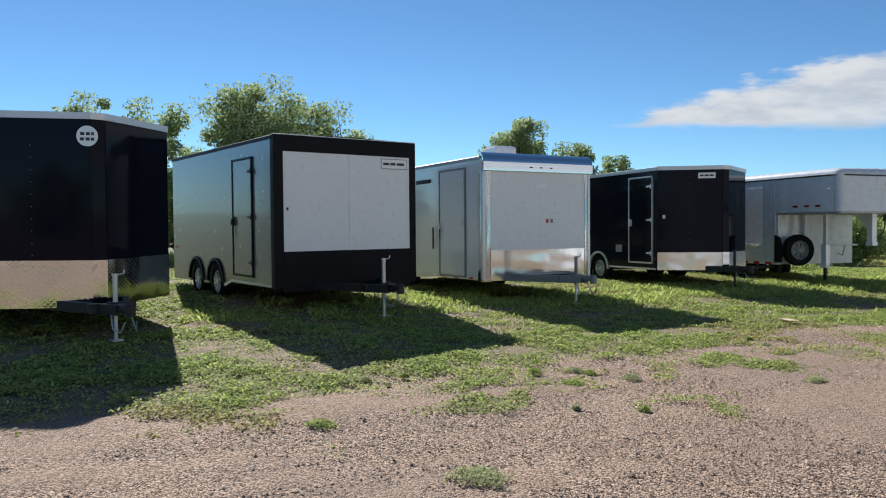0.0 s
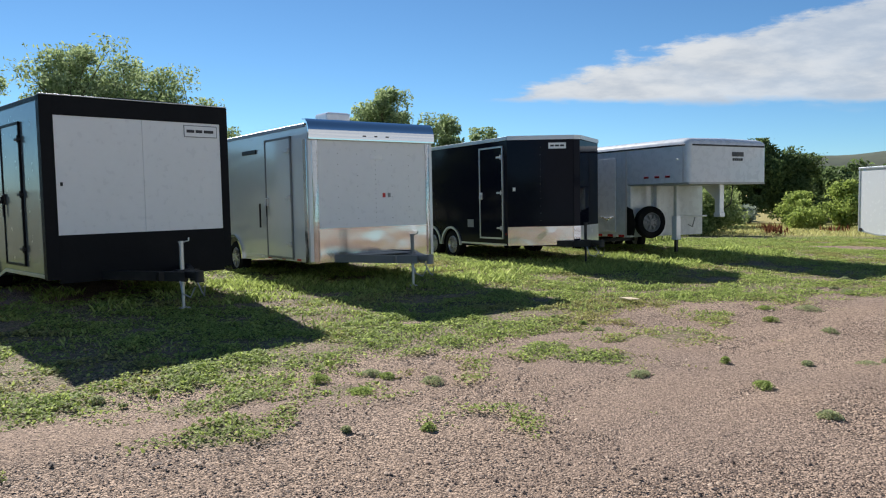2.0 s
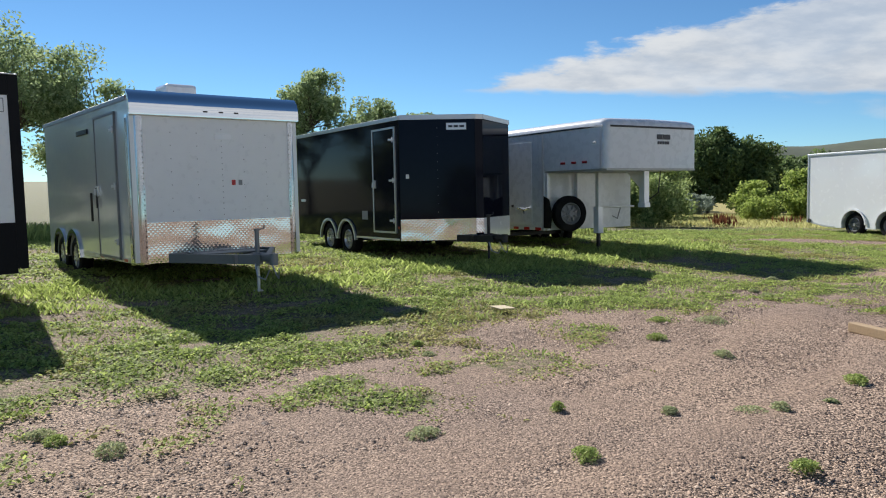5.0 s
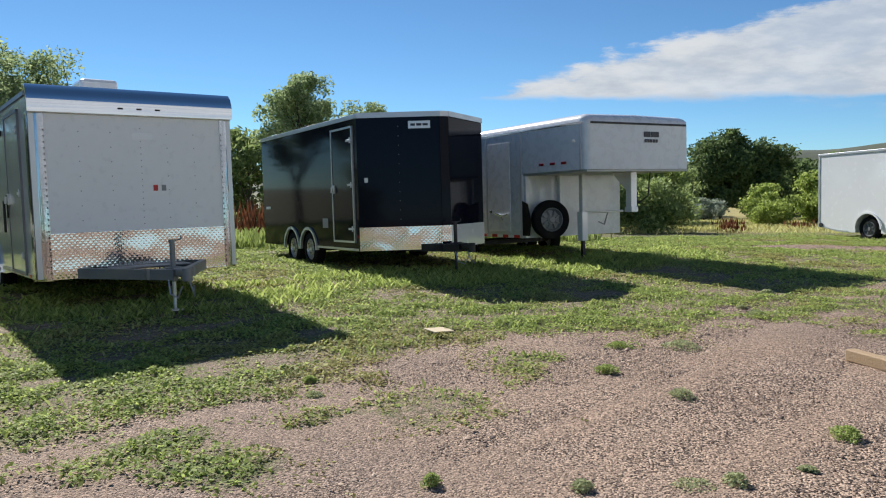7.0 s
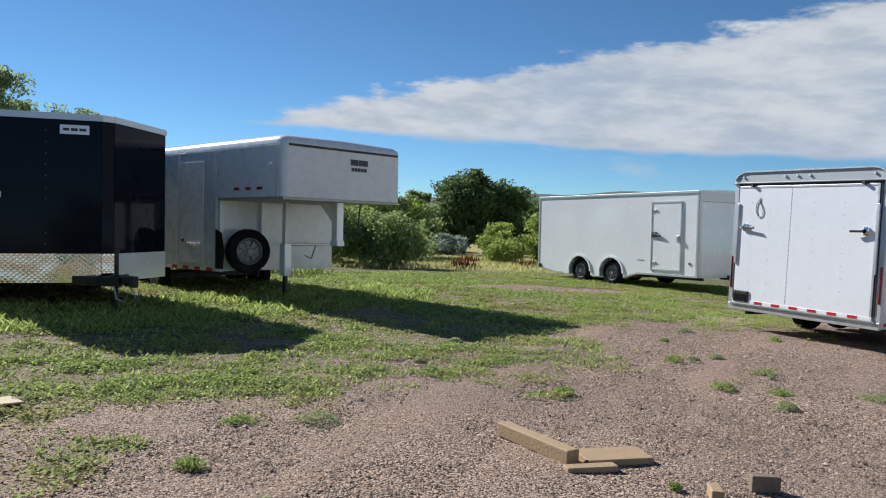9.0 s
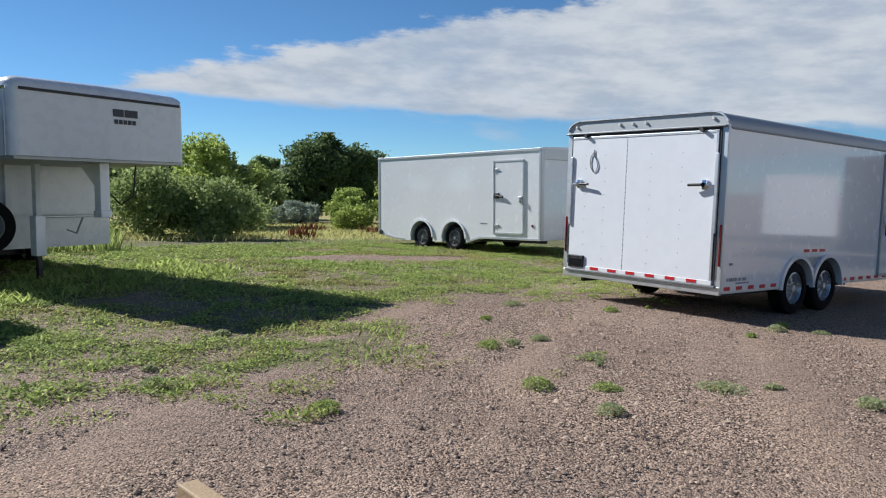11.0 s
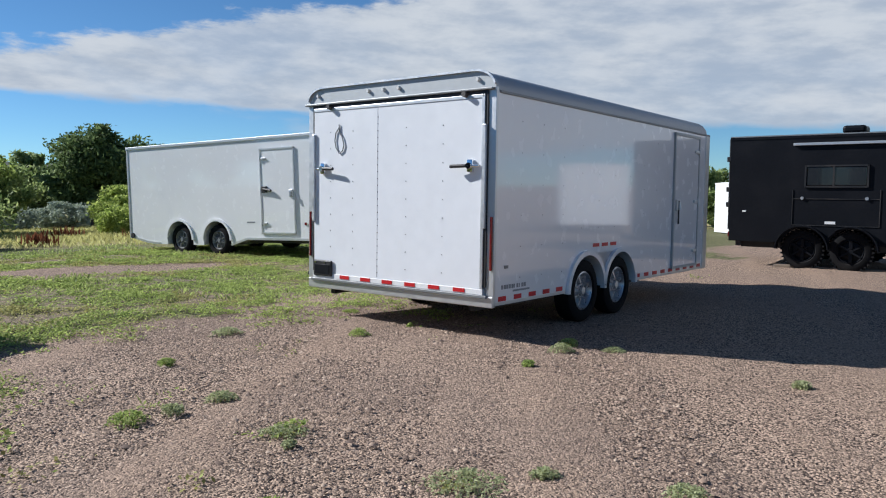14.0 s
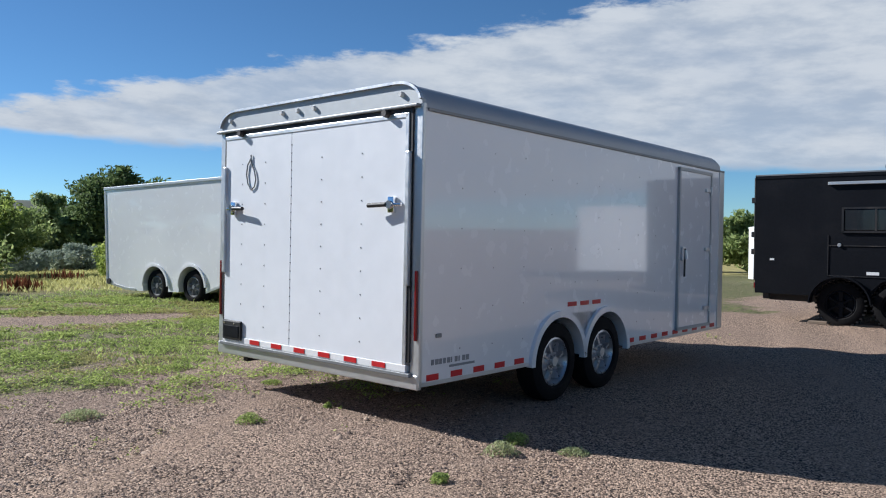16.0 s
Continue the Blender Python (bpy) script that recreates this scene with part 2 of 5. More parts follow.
sage_leaf = leaf_material("pale_sage_leaves", (0.238, 0.289, 0.221), (0.459, 0.510, 0.408), 0.3)
meadow_leaf = leaf_material("meadow_grass", (0.34, 0.33, 0.11), (0.60, 0.58, 0.26), 0.45)
dock_leaf = leaf_material("dock_seed_heads", (0.10, 0.035, 0.02), (0.24, 0.10, 0.05), 0.3)
gravel_stone = material("gravel_stones", (0.33, 0.25, 0.22), 0.85, 0, 0.3, 30.0)


def stone_colours(m):
    t = m.node_tree
    geo, ramp = t.nodes.new("ShaderNodeNewGeometry"), t.nodes.new("ShaderNodeValToRGB")
    e = ramp.color_ramp.elements
    e[0].color, e[1].color = (0.055, 0.038, 0.034, 1), (0.52, 0.39, 0.295, 1)
    mid = e.new(0.5)
    mid.color = (0.225, 0.152, 0.112, 1)
    t.links.new(geo.outputs["Random Per Island"], ramp.inputs[0])
    t.links.new(ramp.outputs[0], t.nodes["Principled BSDF"].inputs["Base Color"])


stone_colours(gravel_stone)


def ground_material():
    """Pink-grey gravel, bare earth and green weeds; the share of green is the ground's own cover map."""
    m = bpy.data.materials.new("gravel_and_weeds")
    m.use_nodes = True
    t = m.node_tree
    b = t.nodes["Principled BSDF"]
    tc = t.nodes.new("ShaderNodeTexCoord")
    cov = t.nodes.new("ShaderNodeAttribute")
    cov.attribute_name = "cover"
    dry = t.nodes.new("ShaderNodeAttribute")
    dry.attribute_name = "dry"

    def noise_at(scale, detail=4):
        n = t.nodes.new("ShaderNodeTexNoise")
        n.inputs["Scale"].default_value, n.inputs["Detail"].default_value = scale, detail
        t.links.new(tc.outputs["Object"], n.inputs["Vector"])
        return n.outputs[0]

    def mixed(fac, a, bb):
        n = t.nodes.new("ShaderNodeMix")
        n.data_type = "RGBA"
        t.links.new(fac, n.inputs[0])
        for i, v in ((6, a), (7, bb)):
            if isinstance(v, tuple):
                n.inputs[i].default_value = (*v, 1)
            else:
                t.links.new(v, n.inputs[i])
        return n.outputs[2]

    def ranged(v, lo, hi):
        n = t.nodes.new("ShaderNodeMapRange")
        n.inputs[1].default_value, n.inputs[2].default_value = lo, hi
        t.links.new(v, n.inputs[0])
        return n.outputs[0]

    vor = t.nodes.new("ShaderNodeTexVoronoi")
    vor.inputs["Scale"].default_value = 95
    t.links.new(tc.outputs["Object"], vor.inputs["Vector"])
    sepc = t.nodes.new("ShaderNodeSeparateColor")
    t.links.new(vor.outputs["Color"], sepc.inputs[0])
    pebble = mixed(ranged(sepc.outputs[0], 0.22, 0.85), (0.035, 0.024, 0.02), (0.56, 0.405, 0.30))
    earth = mixed(ranged(noise_at(34, 6), 0.3, 0.7), (0.17, 0.115, 0.09), (0.46, 0.33, 0.235))
    earth = mixed(ranged(sepc.outputs[2], 0.55, 0.75), earth, pebble)
    trk = t.nodes.new("ShaderNodeAttribute")
    trk.attribute_name = "track"
    mixn = t.nodes.new("ShaderNodeMath")
    mixn.operation = "MULTIPLY_ADD"
    mixn.inputs[1].default_value = 0.55
    t.links.new(noise_at(1.3, 6), mixn.inputs[0])
    t.links.new(trk.outputs["Fac"], mixn.inputs[2])
    stones = mixed(ranged(mixn.outputs[0], 0.60, 0.86), pebble, earth)
    stones = mixed(ranged(noise_at(0.35, 3), 0.45, 0.7), stones, mixed(sepc.outputs[1], (0.045, 0.031, 0.026), (0.48, 0.35, 0.27)))
    # green kept dark: shade between the weeds' leaves is put into it
    green = mixed(ranged(noise_at(9, 7), 0.32, 0.68), (0.035, 0.048, 0.018), (0.15, 0.19, 0.055))
    green = mixed(ranged(noise_at(26, 5), 0.5, 0.66), green, (0.10, 0.09, 0.04))
    straw = mixed(noise_at(5, 6), (0.30, 0.27, 0.08), (0.50, 0.43, 0.16))
    green = mixed(dry.outputs["Fac"], green, straw)
    add = t.nodes.new("ShaderNodeMath")
    add.operation = "MULTIPLY_ADD"
    add.inputs[1].default_value = 0.7
    t.links.new(noise_at(14, 5), add.inputs[0])
    t.links.new(cov.outputs["Fac"], add.inputs[2])
    t.links.new(mixed(ranged(add.outputs[0], 1.02, 1.38), stones, green), b.inputs["Base Color"])
    b.inputs["Roughness"].default_value = 0.92
    b.inputs["Specular IOR Level"].default_value = 0.2
    bn = t.nodes.new("ShaderNodeBump")
    bn.inputs["Strength"].default_value, bn.inputs["Distance"].default_value = 1.0, 0.024
    hsum = t.nodes.new("ShaderNodeMath")
    hsum.operation = "SUBTRACT"
    t.links.new(noise_at(48, 7), hsum.inputs[0])
    dome = t.nodes.new("ShaderNodeMath")
    dome.operation = "MULTIPLY"
    dome.inputs[1].default_value = 0.3
    t.links.new(vor.outputs["Distance"], dome.inputs[0])
    t.links.new(dome.outputs[0], hsum.inputs[1])
    t.links.new(hsum.outputs[0], bn.inputs["Height"])
    t.links.new(bn.outputs[0], b.inputs["Normal"])
    return m


lot_ground = ground_material()

# ---- mesh helpers ----


def box(bm, x0, y0, z0, x1, y1, z1, bev=0.0):
    r = bmesh.ops.create_cube(bm, size=1)
    bmesh.ops.transform(bm, matrix=Matrix.Translation(((x0 + x1) / 2, (y0 + y1) / 2, (z0 + z1) / 2)) @ Matrix.Diagonal((abs(x1 - x0), abs(y1 - y0), abs(z1 - z0), 1)), verts=r["verts"])
    if bev:
        bmesh.ops.bevel(bm, geom=list({e for v in r["verts"] for e in v.link_edges}), offset=bev, segments=2, affect="EDGES", profile=0.5)
    return bm


def rod(bm, a, b, r0, r1=None, seg=12):
    a, b = Vector(a), Vector(b)
    d = b - a
    m = Matrix.Translation((a + b) / 2) @ d.to_track_quat("Z", "Y").to_matrix().to_4x4()
    bmesh.ops.create_cone(bm, cap_ends=True, segments=seg, radius1=r0, radius2=r0 if r1 is None else r1, depth=d.length, matrix=m)
    return bm


def bar(bm, a, b, w, h):
    """A rectangular tube from a to b."""
    a, b = Vector(a), Vector(b)
    d = b - a
    m = Matrix.Translation((a + b) / 2) @ d.to_track_quat("Y", "Z").to_matrix().to_4x4() @ Matrix.Diagonal((w, d.length, h, 1))
    bmesh.ops.create_cube(bm, size=1, matrix=m)
    return bm


def lathe(bm, profile, seg=28, at=(0, 0, 0)):
    """Turn a profile of (x, radius) round the x axis."""
    rings = []
    for k in range(seg):
        c, s = math.cos(2 * math.pi * k / seg), math.sin(2 * math.pi * k / seg)
        rings.append([bm.verts.new((at[0] + x, at[1] + r * c, at[2] + r * s)) for x, r in profile])
    for k in range(seg):
        p, q = rings[k], rings[(k + 1) % seg]
        for i in range(len(profile) - 1):
            bm.faces.new((p[i], p[i + 1], q[i + 1], q[i]))
    return bm


def strip(bm, path, x0, x1, thick):
    """A band of metal that follows (y, z) points, from x0 to x1."""
    rows = []
    for i, (y, z) in enumerate(path):
        p, q = path[max(0, i - 1)], path[min(len(path) - 1, i + 1)]
        ty, tz = q[0] - p[0], q[1] - p[1]
        n = math.hypot(ty, tz) or 1
        ny, nz = -tz / n * thick, ty / n * thick
        rows.append([bm.verts.new(v) for v in ((x0, y, z), (x1, y, z), (x1, y + ny, z + nz), (x0, y + ny, z + nz))])
    for a, b in zip(rows, rows[1:]):
        for i in range(4):
            bm.faces.new((a[i], a[(i + 1) % 4], b[(i + 1) % 4], b[i]))
    bm.faces.new(rows[0])
    bm.faces.new(rows[-1][::-1])
    return bm


def part(name, bm, mat, parent=None, label="", smooth=False):
    bmesh.ops.recalc_face_normals(bm, faces=bm.faces)
    me = bpy.data.meshes.new(name)
    bm.to_mesh(me)
    bm.free()
    me.materials.append(mat)
    if smooth:
        me.polygons.foreach_set("use_smooth", [True] * len(me.polygons))
        me.set_sharp_from_angle(angle=radians(38))
    ob = new(name, me)
    if parent is not None:
        ob.parent = parent
    if label:
        ob["label"] = label
    return ob


def BM():
    return bmesh.new()


def thing(name, m, label, category, group=""):
    e = new(name)
    e.empty_display_size = 0.2
    e.matrix_world = m
    return tagged(e, label, category, group)


def smoothstep(a, b, v):
    k = np.clip((np.asarray(v, float) - a) / (b - a), 0, 1)
    return k * k * (3 - 2 * k)


def ground_z(x, y):
    x, y = np.asarray(x, float), np.asarray(y, float)
    dist = np.hypot(x - 5, y - 5)
    side = -0.20 * smoothstep(13, 20, x) * smoothstep(-20, 2, y)
    far = -0.034 * np.clip(dist - 18.5, 0, 52)
    rise = 0.10 * smoothstep(1, -4, x) * smoothstep(11, 15, y) * (1 - smoothstep(24, 32, y))
    return np.minimum(side, far) + rise


def gz(x, y):
    return float(ground_z(x, y))


# ---- value noise for the plan ----
GRID = np.random.RandomState(7).rand(256, 256)


def plan_noise(x, y, scale):
    x, y = np.asarray(x, float) * scale + 100, np.asarray(y, float) * scale + 100
    xi, yi = np.floor(x).astype(int), np.floor(y).astype(int)
    fx, fy = x - xi, y - yi
    fx, fy = fx * fx * (3 - 2 * fx), fy * fy * (3 - 2 * fy)
    v = lambda i, j: GRID[(xi + i) % 256, (yi + j) % 256]
    return (v(0, 0) * (1 - fx) + v(1, 0) * fx) * (1 - fy) + (v(0, 1) * (1 - fx) + v(1, 1) * fx) * fy


EDGE_X = [-40, -8, -3, -1, 0.5, 2.5, 4.3, 5.6, 7, 9, 11, 13, 16.5, 20, 24, 25, 40]
EDGE_Y = [3, 4.8, 6.5, 6.9, 8.0, 9.1, 10.2, 11.3, 12.7, 13.3, 13.4, 14.4, 15.3, 16.0, 14.6, 14.0, 16.0]
# mats of creeping weeds out in the gravel: x, y, half length, half width
MATS = [(0.6, 7.26, 0.42, 0.16), (0.09, 7.09, 0.3, 0.12), (0.1, 7.96, 0.4, 0.2), (1.43, 8.31, 0.3, 0.12), (0.4, 8.5, 0.5, 0.3), (0.6, 7.4, 0.3, 0.2),
        (5.17, 10.06, 0.4, 0.3), (6.14, 11.23, 0.5, 0.16), (3.92, 9.05, 0.5, 0.22), (3.5, 9.7, 0.5, 0.14), (4.6, 9.9, 0.6, 0.12), (9.81, 11.56, 0.35, 0.14),
        (12.39, 12.69, 0.4, 0.12), (10.2, 13.1, 0.4, 0.2), (12.64, 11.78, 0.2, 0.14), (12.73, 10.5, 0.2, 0.12), (0.51, 5.44, 0.25, 0.2), (11.2, 13.3, 0.5, 0.16)]


def plan_track(x, y):
    """Long shallow wheel tracks that follow the yard's length."""
    s, d = 0.86 * np.asarray(x, float) + 0.5 * np.asarray(y, float), -0.5 * np.asarray(x, float) + 0.86 * np.asarray(y, float)
    d = d + 0.6 * np.sin(s * 0.22)
    return 0.6 * plan_noise(s * 0.12, d * 2.1, 1.0) + 0.4 * plan_noise(s * 0.3, d * 5.5, 1.0)


def plan_cover(x, y):
    """How green the ground is, 0 to 1: gravel yard, ragged edge, weeds beyond it, a few bare places."""
    x, y = np.asarray(x, float), np.asarray(y, float)
    n = 0.36 * plan_noise(x, y, 0.55) + 0.34 * plan_noise(x, y, 1.5) + 0.30 * plan_noise(x, y, 4.1)
    into = y - np.interp(x, EDGE_X, EDGE_Y)
    c = 0.5 + np.where(into > 0, 0.55 * np.clip(into, 0, 1.8), 0.32 * into) + (n - 0.5) * np.where(into > 0.6, 1.7, 2.4)
    for px, py, ra, rb in MATS:
        u, v = 0.93 * (x - px) + 0.36 * (y - py), -0.36 * (x - px) + 0.93 * (y - py)
        c = c + (0.5 + 1.7 * plan_noise(x, y, 5.0)) * np.exp(-((u / (0.85 * ra)) ** 2 + (v / (1.3 * rb)) ** 2)) * (into < 0.4)
    bare = np.exp(-(((x - 16.5) / 3.0) ** 2 + ((y - 21.3) / 0.9) ** 2)) + np.exp(-(((x + 2.9) / 0.9) ** 2 + ((y - 14.6) / 1.6) ** 2))
    return np.clip(np.minimum(c, 1.25) - 1.4 * bare, 0, 1)


def mound(x, y):
    """Where the creeping weeds heap up, 0 to 1."""
    return smoothstep(0.32, 0.72, 0.5 * plan_noise(x, y, 2.3) + 0.3 * plan_noise(x, y, 5.5) + 0.2 * plan_noise(x, y, 12.0))


# ---- ground, hills ----


def ground_sheet():
    xs = np.concatenate([np.linspace(-3000, -60, 14), np.linspace(-50, -12, 16), np.arange(-11, 30, 0.16), np.linspace(31, 80, 26), np.linspace(110, 3000, 14)])
    ys = np.concatenate([np.linspace(-3000, -40, 12), np.linspace(-30, 2, 16), np.arange(2.3, 27, 0.16), np.linspace(27.5, 90, 50), np.linspace(120, 3000, 14)])
    X, Y = np.meshgrid(xs, ys)
    fine = smoothstep(-14, -10, X) * (1 - smoothstep(29, 33, X)) * smoothstep(0, 3, Y) * (1 - smoothstep(26, 30, Y))
    C = plan_cover(X, Y) * np.where(np.hypot(X - 5, Y - 8) < 22, 0.78 + 0.22 * mound(X, Y), 0.95)
    Z = ground_z(X, Y) + fine * ((plan_noise(X, Y, 1.1) - 0.5) * 0.03 + (plan_noise(X, Y, 4.0) - 0.5) * 0.018 + (plan_track(X, Y) - 0.5) * 0.05)
    verts = np.stack([X, Y, Z], -1).reshape(-1, 3)
    nx, ny = len(xs), len(ys)
    idx = np.arange(nx * ny).reshape(ny, nx)
    quads = np.stack([idx[:-1, :-1], idx[:-1, 1:], idx[1:, 1:], idx[1:, :-1]], -1).reshape(-1, 4)
    me = bpy.data.meshes.new("ground")
    me.from_pydata(verts.tolist(), [], quads.tolist())
    for name, data in (("cover", C), ("track", plan_track(X, Y) * 0.8), ("dry", smoothstep(27.5, 33, Y + 0.15 * X - 3.5) * smoothstep(10, 15, X) * 0.85)):
        a = me.attributes.new(name, "FLOAT", "POINT")
        a.data.foreach_set("value", data.reshape(-1).astype(np.float32))
    me.materials.append(lot_ground)
    me.polygons.foreach_set("use_smooth", [True] * len(me.polygons))
    return tagged(new("ground", me), "gravel yard running into low green weeds and meadow", "ground", kind="structure")


ground_sheet()

hill_cover = material("wooded_hillside", (0.042, 0.056, 0.034), 0.95, 0, 0.6, 0.05, 0, 60, (0.20, 0.175, 0.10), 0.32)


def hill(cx, cy, along, length, height, depth, seed):
    bm = BM()
    rng = random.Random(seed)
    rows = []
    for j in range(9):
        row = []
        for i in range(49):
            s, d = i / 48 * 2 - 1, j / 8
            h = height * max(0, 1 - abs(s) ** 2.4) * math.sin(min(1, d * 1.25) * math.pi / 2) * (1 + 0.10 * math.sin(s * 7 + seed) + 0.05 * math.sin(s * 19))
            row.append(bm.verts.new((s * length, d * depth, h + rng.uniform(-0.3, 0.3) - 2.6)))
        rows.append(row)
    for a, b in zip(rows, rows[1:]):
        for i in range(48):
            bm.faces.new((a[i], a[i + 1], b[i + 1], b[i]))
    ob = part("hill", bm, hill_cover, None, "", True)
    ob.matrix_world = pose(cx, cy, 0, 0, 0, along)
    return tagged(ob, "distant dry hill with dark scrub", "hill", kind="structure")


hill(380, 480, -38, 330, 31, 160, 1)
hill(120, 600, -8, 260, 27, 140, 4)

# ---- trailer parts ----


def wheel(parent, x, y, z, r, face, style, rim_mat=None):
    """Tyre and rim; face is -1 when the outside looks to -x, 1 to +x."""
    w = new("wheel")
    w.parent = parent
    w.location = (x, y, z)
    h = 0.11
    rr = r * 0.60
    b = lathe(BM(), [(-h * 0.75, rr), (-h, rr + 0.02), (-h, r - 0.05), (-h * 0.8, r - 0.012), (-h * 0.4, r), (h * 0.4, r), (h * 0.8, r - 0.012), (h, r - 0.05), (h, rr + 0.02), (h * 0.75, rr)], 36)
    if style == "offroad":
        for k in range(30):
            a = 2 * math.pi * k / 30
            c, s = math.cos(a), math.sin(a)
            bar(b, (-h * 0.95, (r - 0.005) * c, (r - 0.005) * s), (-h * 0.3, (r + 0.006) * c, (r + 0.006) * s), 0.04, 0.03)
    part("tyre", b, rubber, w, "", True)
    f = face
    b = lathe(BM(), [(f * h * 0.80, rr + 0.004), (f * h * 0.86, rr - 0.012), (f * h * 0.55, rr - 0.03), (f * h * 0.2, rr * 0.80), (f * h * 0.35, rr * 0.42), (f * h * 0.55, rr * 0.36), (f * h * 0.55, 0.0)], 28)
    count = {"steel": 8, "alloy": 8, "offroad": 6, "spoke": 8}[style]
    for k in range(count):
        a = 2 * math.pi * (k + 0.5) / count
        c, s = math.cos(a), math.sin(a)
        if style in ("alloy", "offroad"):
            bar(b, (f * h * 0.62, rr * 0.22 * c, rr * 0.22 * s), (f * h * 0.72, (rr - 0.02) * c, (rr - 0.02) * s), 0.045 if style == "alloy" else 0.06, 0.03)
        else:
            bar(b, (f * h * 0.48, rr * 0.40 * c, rr * 0.40 * s), (f * h * 0.40, rr * 0.80 * c, rr * 0.80 * s), 0.07, 0.02)
            rod(b, (f * h * 0.5, rr * 0.25 * c, rr * 0.25 * s), (f * h * 0.75, rr * 0.25 * c, rr * 0.25 * s), 0.01, seg=6)
    part("rim", b, rim_mat or rim_metal, w, "black spoked rim" if style in ("alloy", "offroad") and rim_mat is flat_black else "", True)
    b = rod(BM(), (0, 0, 0), (f * h * 0.85, 0, 0), rr * 0.24, rr * 0.2, 16)
    part("hub_cap", b, rim_mat or dull_metal, w, "", True)
    return w


def wheel_arch_outline(L, base, wheels, R):
    """Lower edge (y, z) of a trailer's side from y = 0 to L; base is a list of (y, z)."""
    by, bz = zip(*base)
    ys = set(np.linspace(0, L, 9)) | set(by)
    for wy, wz in wheels:
        ys |= {wy + R * math.sin(a) for a in np.linspace(-math.pi / 2, math.pi / 2, 21)}
    out = []
    for y in sorted(v for v in ys if 0 <= v <= L):
        z = float(np.interp(y, by, bz))
        for wy, wz in wheels:
            d = abs(y - wy)
            if d < R - 1e-6:
                z = max(z, wz + math.sqrt(R * R - d * d))
        out.append((y, z))
    return out


def hull(outline, w, z1, L, nose=0.0, cap=None):
    """The closed body over a lower outline; nose: how far the middle of the end at y = 0 runs forward."""
    bm = BM()
    cols = []
    for y, z in outline:
        cols.append([bm.verts.new(v) for v in ((0, y, z), (0, y, z1), (w, y, z1), (w, y, z))])
    for a, b in zip(cols, cols[1:]):
        for i in range(4):
            bm.faces.new((a[i], b[i], b[(i + 1) % 4], a[(i + 1) % 4]))
    bm.faces.new(cols[-1])
    if nose:
        a = cols[0]
        lo, hi = bm.verts.new((w / 2 + 0.08, -nose, outline[0][1])), bm.verts.new((w / 2 + 0.08, -nose, z1))
        lo2, hi2 = bm.verts.new((w / 2 - 0.08, -nose, outline[0][1])), bm.verts.new((w / 2 - 0.08, -nose, z1))
        bm.faces.new((a[0], a[1], hi2, lo2))
        bm.faces.new((lo2, hi2, hi, lo))
        bm.faces.new((lo, hi, a[2], a[3]))
        bm.faces.new((a[1], a[2], hi, hi2))
        bm.faces.new((a[0], a[3], lo, lo2))
    else:
        bm.faces.new(cols[0][::-1])
    return bm


def fender(parent, x, wheels, R, mat, side, wide=0.05, joined=True):
    """The bright lip round the wheel openings, proud of the wall."""
    x0, x1 = (x - 0.035, x + 0.02) if side < 0 else (x - 0.02, x + 0.035)
    b = BM()
    if joined and len(wheels) == 2:
        (ya, z), (yb, _) = sorted(wheels)
        path = [(ya + R * math.cos(a), z + R * math.sin(a)) for a in np.linspace(math.pi, 0, 41)]
        path = [p for p in path if p[0] <= (ya + yb) / 2] + [((ya + yb) - p[0], p[1]) for p in reversed([q for q in path if q[0] <= (ya + yb) / 2])]
        strip(b, path, x0, x1, wide)
        part("fender", b, mat, parent, "", True)
    else:
        for wy, wz in wheels:
            b = BM()
            strip(b, [(wy + R * math.cos(a), wz + R * math.sin(a)) for a in np.linspace(math.pi, 0, 25)], x0, x1, wide)
            part("fender", b, mat, parent, "", True)


def side_door(parent, x, y0, y1, z0, z1, side, panel, trim, hinge_at=None, latch_at=None, hinges=dull_metal, bar_lock=True):
    """A walk-in door in a side wall: leaf, raised frame, hinges, latch and lock bar."""
    s = side
    d = part("door", box(BM(), min(x, x + s * 0.018), y0 + 0.03, z0 + 0.03, max(x, x + s * 0.018), y1 - 0.03, z1 - 0.03, 0.006), panel, parent)
    f = BM()
    for a in ((y0, z0, y0 + 0.035, z1), (y1 - 0.035, z0, y1, z1), (y0, z0, y1, z0 + 0.035), (y0, z1 - 0.035, y1, z1)):
        box(f, min(x, x + s * 0.03), a[0], a[1], max(x, x + s * 0.03), a[2], a[3])
    part("door_frame", f, trim, d)
    hy = y0 if hinge_at is None else hinge_at
    for k in (0.12, 0.5, 0.88):
        z = z0 + (z1 - z0) * k
        h = box(BM(), min(x, x + s * 0.045), hy - 0.03, z - 0.02, max(x, x + s * 0.045), hy + (0.16 if hy < (y0 + y1) / 2 else -0.16), z + 0.02, 0.004)
        rod(h, (x + s * 0.04, hy, z - 0.05), (x + s * 0.04, hy, z + 0.05), 0.014, seg=8)
        part("hinge", h, hinges, d)
    ly = y1 - 0.08 if latch_at is None else latch_at
    zm = z0 + (z1 - z0) * 0.47
    l = box(BM(), min(x, x + s * 0.05), ly - 0.05, zm - 0.08, max(x, x + s * 0.05), ly + 0.05, zm + 0.08, 0.01)
    rod(l, (x + s * 0.06, ly, zm + 0.04), (x + s * 0.07, ly + 0.0, zm - 0.06), 0.02, seg=10)
    part("latch", l, hinges, d)
    if bar_lock:
        q = BM()
        rod(q, (x + s * 0.05, ly, zm - 0.26), (x + s * 0.05, ly, zm + 0.06), 0.012, seg=8)
        part("lock_bar", q, black_steel, d)
    return d


